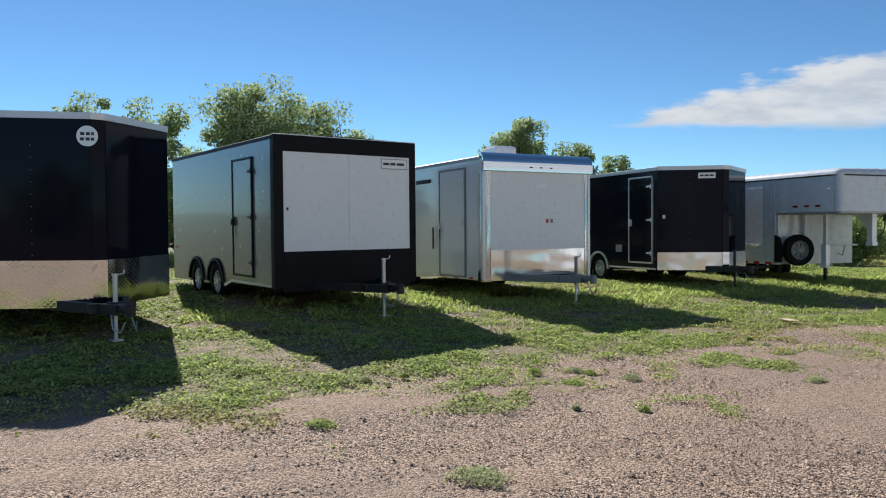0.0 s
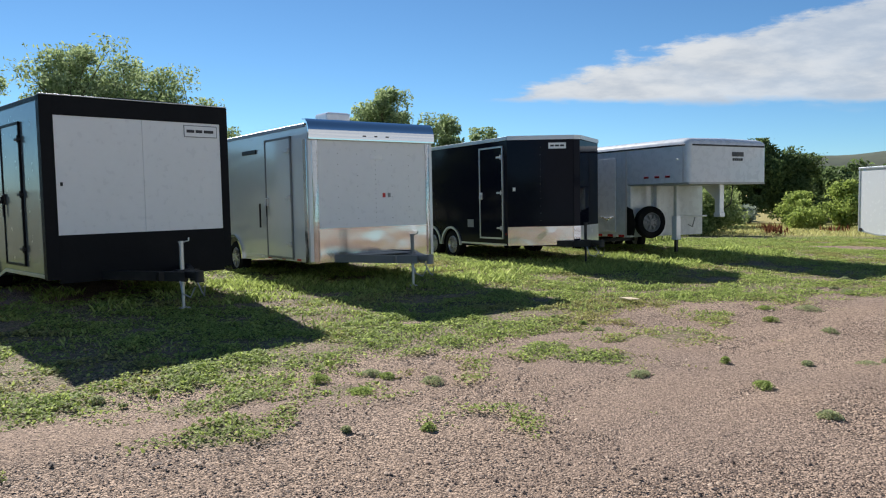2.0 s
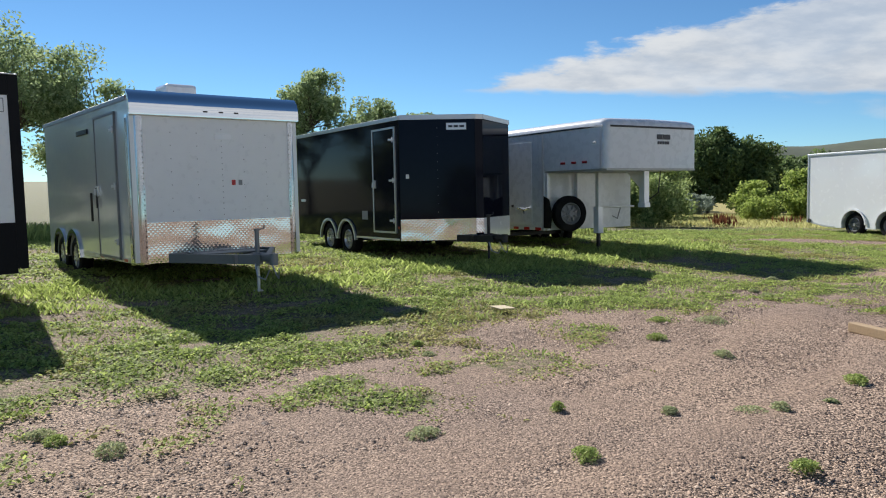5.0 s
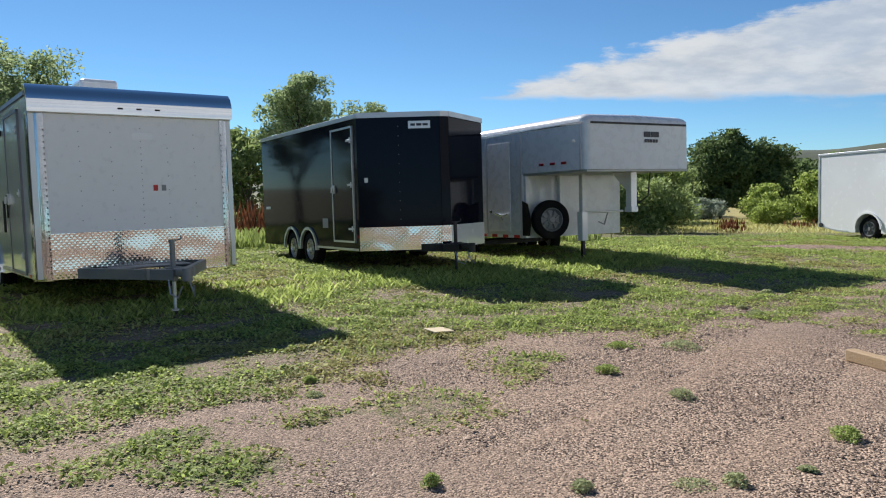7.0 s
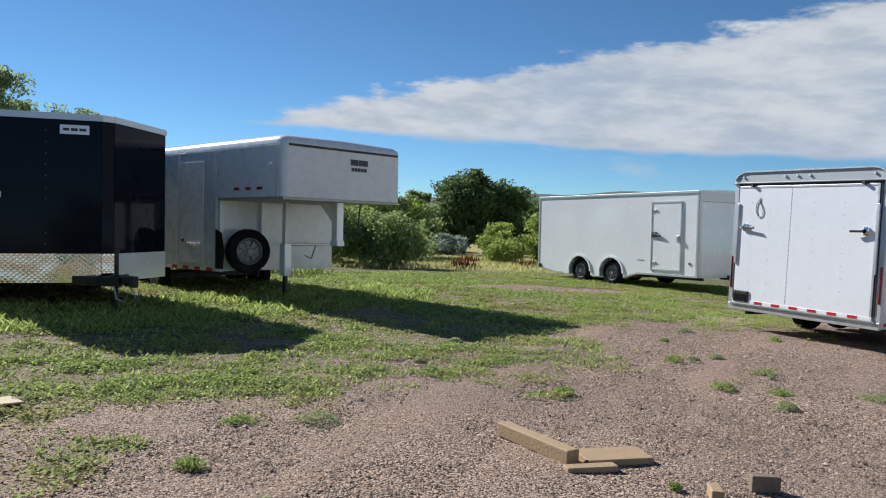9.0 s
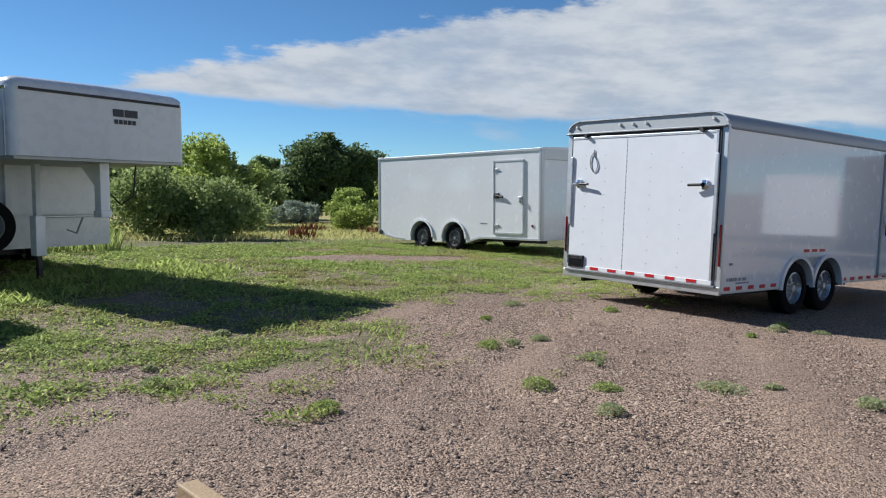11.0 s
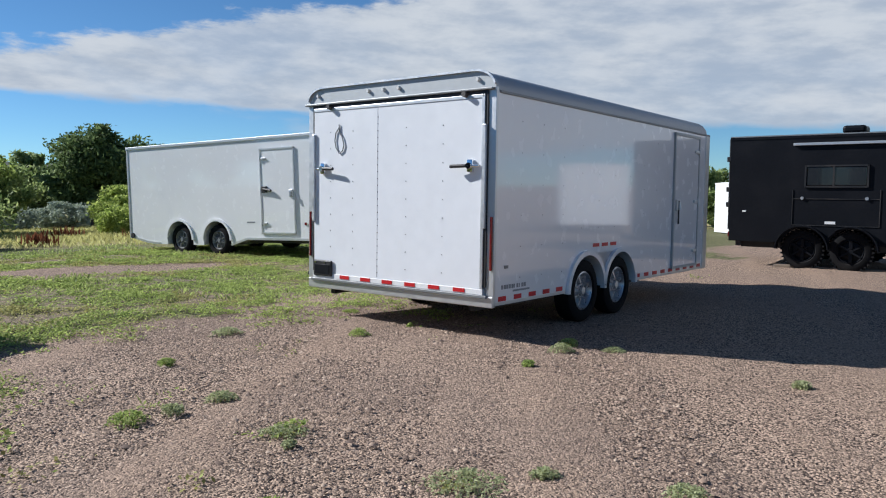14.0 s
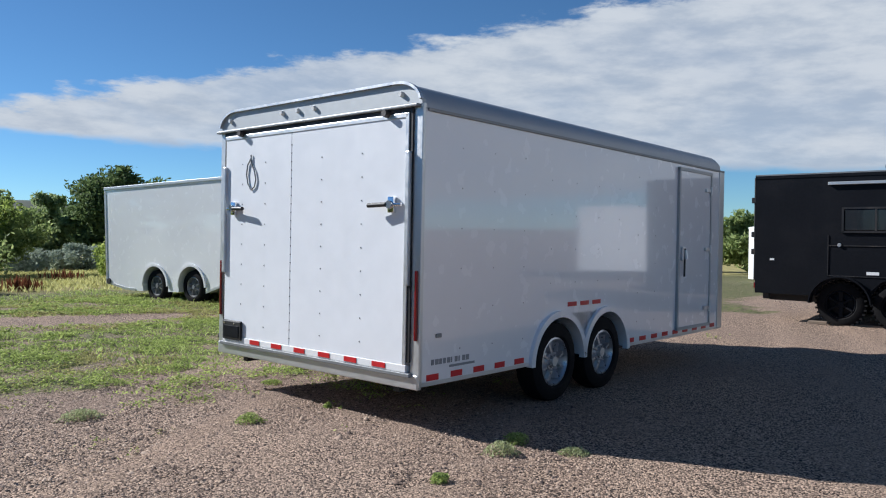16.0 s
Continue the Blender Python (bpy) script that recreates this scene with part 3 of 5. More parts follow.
def tongue(parent, w, reach, z, mat, jack_mat, jack_x, jack_top=0.95, jack_foot=0.0, spread=0.75):
    """A-frame drawbar, coupler and crank jack ahead of the end at y = 0."""
    c = w / 2
    for s in (-1, 1):
        b = bar(BM(), (c + s * spread, 0.25, z), (c + s * 0.05, -reach, z), 0.075, 0.13)
        part("drawbar", b, mat, parent)
    b = box(BM(), c - 0.06, -reach - 0.30, z - 0.02, c + 0.06, -reach + 0.08, z + 0.08, 0.02)
    rod(b, (c, -reach - 0.27, z - 0.06), (c, -reach - 0.27, z + 0.09), 0.06, seg=14)
    part("coupler", b, mat, parent, "", True)
    b = bar(BM(), (c - 0.30, -reach + 0.35, z), (c + 0.30, -reach + 0.35, z), 0.10, 0.12)
    part("crossmember", b, mat, parent)
    jx, jy = c + jack_x, -reach + 0.22
    j = rod(BM(), (jx, jy, z - 0.10), (jx, jy, jack_top), 0.032, seg=14)
    rod(j, (jx, jy, jack_top), (jx, jy, jack_top + 0.03), 0.042, seg=14)
    jack = part("jack", j, jack_mat, parent, "", True)
    k = rod(BM(), (jx, jy, jack_top + 0.01), (jx + 0.11, jy, jack_top + 0.03), 0.008, seg=8)
    rod(k, (jx + 0.11, jy, jack_top + 0.03), (jx + 0.115, jy, jack_top + 0.075), 0.011, seg=8)
    part("crank", k, jack_mat, jack, "", True)
    k = rod(BM(), (jx, jy, jack_foot), (jx, jy, z - 0.08), 0.024, seg=12)
    box(k, jx - 0.07, jy - 0.07, jack_foot - 0.01, jx + 0.07, jy + 0.07, jack_foot + 0.012)
    part("jack_leg", k, dull_metal if jack_mat is not black_steel else jack_mat, jack)
    pl = box(BM(), jx - 0.09, jy - 0.06, z - 0.02, jx + 0.09, jy + 0.06, z + 0.085, 0.01)
    part("jack_bracket", pl, mat, jack)
    for s in (-1, 1):
        ch = BM()
        pts = [(c + s * 0.12, -reach + 0.05, z - 0.06), (c + s * 0.14, -reach - 0.05, z - 0.22), (c + s * 0.10, -reach - 0.2, z - 0.26), (c + s * 0.07, -reach - 0.28, z - 0.12)]
        for p, q in zip(pts, pts[1:]):
            rod(ch, p, q, 0.01, seg=6)
        part("safety_chain", ch, dull_metal, parent)


def roof_cap(parent, w, L, z1, mat, crown=0.05, over=0.015, y0=0.0, radius=0.06, name="roof"):
    """A gently crowned roof skin with rolled edges."""
    b = BM()
    prof = [(-over, z1 - 0.06), (-over, z1 - 0.004)]
    for k in range(9):
        s = k / 8
        prof.append((s * w, z1 + 0.006 + crown * (1 - (2 * s - 1) ** 2)))
    prof += [(w + over, z1 - 0.004), (w + over, z1 - 0.06)]
    rows = [[b.verts.new((x, y, z)) for x, z in prof] for y in (y0 - over, L + over)]
    for i in range(len(prof) - 1):
        b.faces.new((rows[0][i], rows[0][i + 1], rows[1][i + 1], rows[1][i]))
    for r in rows:
        b.faces.new(r)
    return part(name, b, mat, parent)


def screws(parent, pts, axis, mat=bolt_grey, r=0.008):
    """Rows of small screw heads on a flat wall."""
    b = BM()
    for p in pts:
        q = list(p)
        q[axis[0]] += axis[1] * 0.004
        rod(b, p, q, r, r * 0.6, 6)
    ob = part("screw_heads", b, mat, parent)
    ob["kind"] = "stuff"
    return ob


def tape(parent, x, side, runs, z, thick=0.045):
    """Red and white reflective tape along a lower side rail."""
    for y0, y1, mat in runs:
        part("reflective_tape", box(BM(), min(x, x + side * 0.004), y0, z, max(x, x + side * 0.004), y1, z + thick), mat, parent)


def badge(parent, x0, x1, y, z0, z1, fill, lines):
    """A maker's plate on the end wall with unreadable lettering as bars."""
    bb = part("badge", box(BM(), x0, y - 0.008, z0, x1, y, z1, 0.002), fill, parent)
    part("badge_border", box(BM(), x0 - 0.012, y - 0.006, z0 - 0.012, x1 + 0.012, y, z1 + 0.012, 0.002), grey_ink, bb)
    m = BM()
    hgt = (z1 - z0) / (len(lines) + 1)
    for i, row in enumerate(lines):
        zc = z1 - hgt * (i + 1)
        for s, e in row:
            box(m, x0 + (x1 - x0) * s, y - 0.012, zc - hgt * 0.28, x0 + (x1 - x0) * e, y - 0.007, zc + hgt * 0.28)
    part("lettering", m, ink, bb)["kind"] = "stuff"


def axles(parent, w, wheels, z):
    for wy, wz in wheels:
        part("axle", bar(BM(), (0.2, wy, wz), (w - 0.2, wy, wz), 0.09, 0.09), black_steel, parent)
    lo, hi = min(y for y, _ in wheels), max(y for y, _ in wheels)
    for x in (0.30, w - 0.30):
        part("frame_rail", bar(BM(), (x, 0.05, z + 0.03), (x, hi + 1.2, z + 0.03), 0.06, 0.12), black_steel, parent)


# ---- trailer with the white front panel ----
def panel_trailer():
    w, L, z0, z1 = 2.76, 5.35, 0.47, 2.97
    wh = [(2.74, 0.43), (3.84, 0.43)]
    T = thing("cargo_trailer", pose(-2.60, 12.87, 0.0, -1.1, 0, 37.5), "charcoal grey enclosed cargo trailer with black-framed white front panel", "trailer", "parked trailers")
    out = wheel_arch_outline(L, [(0, z0 + 0.02), (1.9, z0 + 0.02), (2.25, z0 - 0.09), (L, z0 - 0.09)], wh, 0.41)
    part("body", hull(out, w, z1 - 0.02, L), grey_paint, T)
    roof_cap(T, w, L, z1, flat_black, 0.03, 0.012)
    part("roof_edge", box(BM(), -0.01, -0.03, z1 + 0.006, w + 0.01, 0.04, z1 + 0.022, 0.004), dull_metal, T, "thin bright roof edge")
    part("front_corner", box(BM(), -0.012, -0.02, z0 - 0.02, 0.16, 0.10, z1), flat_black, T)
    part("front_corner", box(BM(), w - 0.12, -0.02, z0 - 0.02, w + 0.012, 0.10, z1), flat_black, T)
    part("front_header", box(BM(), 0.16, -0.022, 2.71, w - 0.12, 0.05, z1 - 0.002, 0.004), flat_black, T)
    part("front_guard", box(BM(), 0.16, -0.022, z0 - 0.08, w - 0.12, 0.05, 1.06, 0.004), flat_black, T)
    for a, b in ((0.16, 1.385), (1.389, w - 0.12)):
        part("front_panel", box(BM(), a, -0.012, 1.06, b, 0.03, 2.71, 0.002), white_panel, T, "plain white front panel")
    badge(T, 2.05, 2.58, -0.012, 2.50, 2.66, white_paint, [[(0.06, 0.30), (0.34, 0.55), (0.6, 0.9)]])
    part("vent", box(BM(), 0.215, -0.03, 1.74, 0.245, -0.01, 1.79, 0.004), black_steel, T)
    side_door(T, 0, 0.86, 1.78, 0.60, 2.68, -1, grey_paint, flat_black, 0.86, 1.70, black_steel)
    for wy, wz in wh:
        for x, s in ((0.12, -1), (w - 0.12, 1)):
            wheel(T, x, wy, wz, 0.355, s, "alloy", dull_metal)
    fender(T, 0, wh, 0.405, flat_black, -1, 0.05, False)
    fender(T, w, wh, 0.405, flat_black, 1, 0.05, False)
    strip_path = [(0.1, z0), (1.9, z0), (2.25, z0 - 0.10)]
    part("side_skirt", strip(BM(), strip_path, -0.012, 0.0, 0.05), dull_metal, T)
    part("side_label", box(BM(), -0.006, 5.05, 1.02, 0, 5.25, 1.08), red_tape, T)
    axles(T, w, wh, z0)
    tongue(T, w, 1.35, 0.47, black_steel, dull_metal, 0.0, 0.92, 0.02)
    return T


panel_trailer()


# ---- silver trailer with tread-plate guard ----
def silver_trailer():
    w, L, z0, z1 = 2.60, 5.15, 0.43, 2.855
    wh = [(3.36, 0.36), (4.30, 0.36)]
    T = thing("cargo_trailer", pose(0.86, 14.98, 0.0, -1.4, 0, 29.8), "silver enclosed cargo trailer with polished corners and tread-plate guard", "trailer", "parked trailers")
    out = wheel_arch_outline(L, [(0, z0), (1.8, z0), (2.5, z0 - 0.06), (L, z0 - 0.1)], wh, 0.42)
    part("body", hull(out, w, z1 - 0.10, L), pale_silver, T)
    roof_cap(T, w, L, z1 - 0.06, roof_metal, 0.05, 0.02, 0.12)
    nose = BM()
    path = [(-0.035, z1 - 0.33), (-0.04, z1 - 0.24), (-0.03, z1 - 0.15), (0.0, z1 - 0.07), (0.06, z1 - 0.01), (0.16, z1)]
    strip(nose, path, -0.015, w + 0.015, 0.03)
    part("front_cove", nose, chrome, T, "polished curved front top moulding", True)
    part("front_panel", box(BM(), 0.15, -0.012, 1.00, w - 0.15, 0.02, z1 - 0.33, 0.002), white_panel, T, "off-white riveted front panel")
    part("panel_rail", box(BM(), 0.0, -0.04, z1 - 0.345, w, 0.01, z1 - 0.315, 0.006), dull_metal, T)
    part("front_guard", box(BM(), 0.15, -0.018, z0 - 0.02, w - 0.15, 0.02, 1.00, 0.002), tread, T, "polished diamond tread-plate guard")
    for x, s in ((0.0, 1), (w, -1)):
        b = BM()
        ring = [(x + s * 0.17, -0.022), (x + s * 0.13, -0.024), (x + s * 0.09, -0.02), (x + s * 0.035, 0.02), (x - s * 0.012, 0.07), (x - s * 0.016, 0.16)]
        lo = [b.verts.new((p[0], p[1], z0 - 0.03)) for p in ring]
        hi = [b.verts.new((p[0], p[1], z1 - 0.33)) for p in ring]
        for i in range(len(ring) - 1):
            b.faces.new((lo[i], lo[i + 1], hi[i + 1], hi[i]))
        bmesh.ops.solidify(b, geom=b.faces[:], thickness=-0.01)
        part("corner_post", b, chrome, T, "mirror-polished rounded corner", True)
        part("corner_cap", box(BM(), min(x, x + s * 0.14), -0.05, z1 - 0.33, max(x, x + s * 0.14), 0.02, z1 - 0.27, 0.01), grey_steel, T)
    screws(T, [(x, -0.012, z) for x in (0.56, 0.95, 1.68, 2.05) for z in np.arange(1.15, 2.35, 0.19)] + [(1.33, -0.012, z) for z in np.arange(1.08, 2.36, 0.085)], (1, -1))
    screws(T, [(x, -0.022, z) for x in (0.155, w - 0.155) for z in np.arange(0.5, 2.35, 0.075)], (1, -1), black_steel, 0.013)
    for x in (1.08, 1.32, 1.56):
        part("marker_lamp", box(BM(), x - 0.035, -0.075, z1 - 0.265, x + 0.035, -0.035, z1 - 0.24, 0.008), black_steel, T)
    part("faded_badge", box(BM(), 1.22, -0.016, 2.20, 1.50, -0.012, 2.29, 0.001), white_paint, T)
    for x, mt in ((1.47, red_tape), (1.58, grey_ink)):
        part("sticker", box(BM(), x, -0.016, 1.52, x + 0.06, -0.012, 1.60), mt, T)
    v = box(BM(), 0.80, 0.75, z1 - 0.04, 1.30, 1.25, z1 + 0.25, 0.05)
    part("roof_vent", v, white_paint, T, "white rooftop air unit")
    side_door(T, 0, 0.62, 1.70, 0.45, 2.62, -1, pale_silver, grey_steel, 0.68, 1.62)
    part("side_lamp", box(BM(), -0.03, 2.1, 2.40, 0, 2.75, 2.48, 0.01), black_steel, T)
    part("grab_handle", rod(BM(), (-0.05, 1.92, 1.0), (-0.05, 1.92, 1.45), 0.018, seg=10), black_steel, T)
    for wy, wz in wh:
        for x, s in ((0.12, -1), (w - 0.12, 1)):
            wheel(T, x, wy, wz, 0.345, s, "alloy", rim_metal)
    fender(T, 0, wh, 0.415, chrome, -1, 0.06, False)
    fender(T, w, wh, 0.415, chrome, 1, 0.06, False)
    part("side_rail", box(BM(), -0.008, 0.1, z0 - 0.01, 0, 2.75, z0 + 0.05), dull_metal, T)
    tape(T, -0.008, -1, [(0.35 + 0.3 * k, 0.50 + 0.3 * k, red_tape if k % 2 == 0 else white_tape) for k in range(6)], z0 + 0.0, 0.04)
    axles(T, w, wh, z0)
    tongue(T, w, 1.38, 0.47, grey_steel, grey_steel, 0.0, 0.86, 0.02, 0.95)
    part("tongue_plate", box(BM(), w / 2 - 0.5, -0.45, 0.52, w / 2 + 0.5, -0.05, 0.53), grey_steel, T)
    return T


silver_trailer()


# ---- black trailers with a wedge nose ----
def wedge_panel(b, w, nose, z0, z1, side, out=0.012, t0=0.0, t1=1.0):
    """A sheet lying on one slope of the wedge nose."""
    c = w / 2
    a = Vector((0, 0, 0)) if side < 0 else Vector((w, 0, 0))
    e = Vector((c - 0.08, -nose, 0)) if side < 0 else Vector((c + 0.08, -nose, 0))
    n = Vector((nose, 0, 0)) * side + Vector((0, -c, 0))
    n.normalize()
    p, q = a.lerp(e, t0), a.lerp(e, t1)
    pts = [p, q, q + n * out, p + n * out]
    lo = [b.verts.new((v.x, v.y, z0)) for v in pts]
    hi = [b.verts.new((v.x, v.y, z1)) for v in pts]
    for i in range(4):
        b.faces.new((lo[i], lo[(i + 1) % 4], hi[(i + 1) % 4], hi[i]))
    b.faces.new(lo[::-1])
    b.faces.new(hi)
    return b


def wedge_trailer(m, label, round_badge, guard_mats, door=True, z1=2.74, nose=0.75, reach=0.5, guard=0.40):
    w, L, z0 = 2.64, 5.0, 0.42
    wh = [(2.34, 0.36), (3.26, 0.36)]
    T = thing("cargo_trailer", m, label, "trailer", "parked trailers")
    out = wheel_arch_outline(L, [(0, z0), (L, z0 - 0.02)], wh, 0.40)
    part("body", hull(out, w, z1 - 0.03, L, nose), black_paint, T)
    roof_cap(T, w, L, z1 - 0.03, roof_metal, 0.03, 0.015)
    for s in (-1, 1):
        part("roof_trim", wedge_panel(BM(), w, nose + 0.02, z1 - 0.10, z1 - 0.01, s, 0.018), dull_metal, T, "bright aluminium roof edge")
        part("front_guard", wedge_panel(BM(), w, nose, z0 - 0.01, z0 + guard, s, 0.010), guard_mats[0 if s < 0 else 1], T)
        part("front_sheet", wedge_panel(BM(), w, nose, z0 + guard + 0.01, z1 - 0.12, s, 0.006, 0.02, 0.98), black_paint, T)
    top = BM()
    v = [top.verts.new(p) for p in ((0, 0, z1 - 0.012), (w, 0, z1 - 0.012), (w / 2 + 0.08, -nose - 0.02, z1 - 0.012), (w / 2 - 0.08, -nose - 0.02, z1 - 0.012))]
    top.faces.new(v)
    bmesh.ops.solidify(top, geom=top.faces[:], thickness=0.012)
    part("nose_roof", top, roof_metal, T)
    part("nose_cap", box(BM(), w / 2 - 0.09, -nose - 0.014, z0, w / 2 + 0.09, -nose + 0.0, z1 - 0.1, 0.004), black_paint, T)
    part("nose_guard", box(BM(), w / 2 - 0.095, -nose - 0.02, z0 + 0.12, w / 2 + 0.095, -nose - 0.012, z0 + guard), tread, T)
    part("roof_trim", box(BM(), -0.02, 0.0, z1 - 0.10, 0, L, z1 - 0.02, 0.004), dull_metal, T, "bright aluminium roof edge")
    part("roof_trim", box(BM(), w, 0.0, z1 - 0.10, w + 0.02, L, z1 - 0.02, 0.004), dull_metal, T, "bright aluminium roof edge")
    part("nose_trim", box(BM(), w / 2 - 0.10, -nose - 0.03, z1 - 0.10, w / 2 + 0.10, -nose - 0.01, z1 - 0.01), dull_metal, T)
    part("side_rail", box(BM(), -0.01, 0.05, z0 - 0.01, 0, 1.9, z0 + 0.03), dull_metal, T)
    part("side_rail", box(BM(), w, 0.05, z0 - 0.01, w + 0.01, 1.9, z0 + 0.03), dull_metal, T)
    n = Vector((-nose, -(w / 2 - 0.08), 0)).normalized()
    e = Vector((0, 0, 0)).lerp(Vector((w / 2 - 0.08, -nose, 0)), 0.97 if round_badge else 0.74)
    mx = Matrix.Translation(e + n * 0.014) @ Matrix(((n.y * -1, -n.x, 0, 0), (n.x, -n.y, 0, 0), (0, 0, 1, 0), (0, 0, 0, 1)))
    b = BM()
    if round_badge:
        rod(b, (0, 0.0, z1 - 0.32), (0, -0.006, z1 - 0.32), 0.135, seg=28)
    else:
        box(b, -0.17, -0.006, z1 - 0.30, 0.21, 0.0, z1 - 0.17, 0.002)
    bmesh.ops.transform(b, matrix=mx, verts=b.verts)
    bb = part("badge", b, white_paint, T, "white maker's badge")
    b = BM()
    for z, runs in (((z1 - 0.29, ((-0.085, -0.035), (-0.015, 0.035), (0.05, 0.085))), (z1 - 0.36, ((-0.09, -0.04), (-0.02, 0.03), (0.045, 0.085)))) if round_badge else ((z1 - 0.235, ((-0.13, -0.05), (-0.03, 0.06), (0.08, 0.17))),)):
        for p, q in runs:
            box(b, p, -0.009, z - 0.02, q, -0.005, z + 0.02)
    bmesh.ops.transform(b, matrix=mx, verts=b.verts)
    part("lettering", b, ink, bb)["kind"] = "stuff"
    b = BM()
    e2 = Vector((0, 0, 0)).lerp(Vector((w / 2 - 0.08, -nose, 0)), 0.10)
    box(b, -0.03, -0.006, 1.60, 0.03, 0, 1.68)
    mx2 = Matrix.Translation(e2 + n * 0.010) @ Matrix(((n.y * -1, -n.x, 0, 0), (n.x, -n.y, 0, 0), (0, 0, 1, 0), (0, 0, 0, 1)))
    bmesh.ops.transform(b, matrix=mx2, verts=b.verts)
    part("sticker", b, white_tape, T)
    sc = []
    for k in (0.5,):
        for z in np.arange(0.95, 2.6, 0.16):
            p = Vector((0, 0, 0)).lerp(Vector((w / 2 - 0.08, -nose, 0)), k) + n * 0.008
            sc.append((p.x, p.y, z))
    screws(T, sc, (1, -1), bolt_grey, 0.008)
    if door:
        side_door(T, 0, 0.14, 1.06, 0.55, 2.60, -1, black_paint, dull_metal, 0.20, 0.98, dull_metal, False)
    for wy, wz in wh:
        for x, s in ((0.12, -1), (w - 0.12, 1)):
            wheel(T, x, wy, wz, 0.345, s, "steel")
    fender(T, 0, wh, 0.395, dull_metal, -1, 0.05)
    fender(T, w, wh, 0.395, dull_metal, 1, 0.05)
    part("side_label", box(BM(), -0.006, 4.55, 1.18, 0, 4.82, 1.24), white_tape, T)
    part("side_label", box(BM(), -0.006, 1.35, 0.80, 0, 1.6, 0.98), grey_ink, T)
    part("marker_lamp", box(BM(), -0.02, 0.03, z0 + 0.22, 0, 0.09, z0 + 0.27, 0.006), red_lens, T)
    axles(T, w, wh, z0)
    tongue(T, w, nose + reach, 0.44, black_steel, dull_metal if round_badge else black_steel, 0.0, 0.86, -0.0 if not round_badge else 0.03)
    return T


wedge_trailer(pose(4.99, 18.14, 0.0, -1.5, 0, 23.7), "gloss black wedge-nosed cargo trailer with bright tread-plate guard", False, (tread, white_paint), True, 2.81)
wedge_trailer(pose(-5.95, 10.33, 0.02, 0, 0, 45), "gloss black wedge-nosed cargo trailer with round white badge", True, (tread, tread), False, 3.0, 0.85, 0.75, 0.62)


# ---- gooseneck trailer ----
def gooseneck_trailer():
    w, L, z0, z1, neck = 2.58, 7.6, 0.50, 2.62, 1.95
    wh = [(4.25, 0.30), (5.15, 0.30)]
    T = thing("gooseneck_trailer", pose(9.0, 17.8, 0.0, -1.3, 0, 21.6), "light grey gooseneck cargo trailer with spare wheel under the nose", "trailer", "parked trailers")
    out = wheel_arch_outline(L, [(neck, z0), (L, z0 - 0.02)], wh, 0.36)
    out = [p for p in out if p[0] >= neck]
    b = BM()
    cols = [[b.verts.new(v) for v in ((0, y, z), (0, y, z1), (w, y, z1), (w, y, z))] for y, z in out]
    for a, c in zip(cols, cols[1:]):
        for i in range(4):
            b.faces.new((a[i], c[i], c[(i + 1) % 4], a[(i + 1) % 4]))
    b.faces.new(cols[-1])
    b.faces.new(cols[0][::-1])
    part("body", b, goose_paint, T)
    nb = BM()
    box(nb, 0, 0, 1.78, w, neck - 0.003, z1)
    vert = [e for e in nb.edges if abs(e.verts[0].co.z - e.verts[1].co.z) > 0.5 and e.verts[0].co.y < 0.1]
    bmesh.ops.bevel(nb, geom=vert, offset=0.12, segments=5, affect="EDGES", profile=0.5)
    part("nose_box", nb, goose_paint, T, "overhanging gooseneck nose", True)
    r = BM()
    prof = [(0.0, z1), (0.01, z1 + 0.06), (0.05, z1 + 0.12), (0.14, z1 + 0.155), (w / 2, z1 + 0.175), (w - 0.14, z1 + 0.155), (w - 0.05, z1 + 0.12), (w - 0.01, z1 + 0.06), (w, z1)]
    rows = []
    for y, k, ins in ((0.0, 0.02, 0.10), (0.02, 0.45, 0.06), (0.08, 0.8, 0.02), (0.2, 1.0, 0.0), (L, 1.0, 0.0)):
        rows.append([r.verts.new((min(max(x, ins), w - ins), y, z1 + (z - z1) * k)) for x, z in prof])
    for a, c in zip(rows, rows[1:]):
        for i in range(len(prof) - 1):
            r.faces.new((a[i], a[i + 1], c[i + 1], c[i]))
    r.faces.new(rows[0])
    r.faces.new(rows[-1])
    part("roof", r, goose_paint, T, "rounded pale roof", True)
    tr = BM()
    box(tr, -0.012, 0.10, z1 - 0.025, 0.0, L, z1 + 0.012)
    part("roof_trim", tr, chrome, T, "bright roof gutter")
    part("roof_trim", box(BM(), 0.10, -0.014, z1 - 0.03, w - 0.10, 0.0, z1 + 0.006), black_steel, T, "dark front seam")
    part("roof_trim", box(BM(), w, 0.10, z1 - 0.025, w + 0.012, L, z1 + 0.012), chrome, T, "bright roof gutter")
    for y in (0.14, 1.95, 3.2):
        part("side_post", box(BM(), -0.012, y, z0 if y > 1.9 else 1.78, 0, y + 0.05, z1 - 0.02, 0.003), dull_metal, T)
    # grey metal here carries the shade under the nose in its colour
    part("nose_floor", box(BM(), 0.03, 0.03, 1.74, w - 0.03, neck, 1.777), header_metal, T)
    for y in (0.55, 0.88, 1.22):
        part("marker_lamp", box(BM(), -0.025, y, 1.90, 0, y + 0.14, 1.95, 0.008), red_lens, T)
    part("clearance_lamp", box(BM(), -0.02, 0.30, 2.28, 0, 0.36, 2.32, 0.008), clear_lens, T)
    fw = box(BM(), 0.0, neck - 0.02, z0, w, neck - 0.004, 1.74)
    # body grey, not white, to put the nose's shade into this wall
    part("front_wall", fw, goose_paint, T, "pale front wall under the nose")
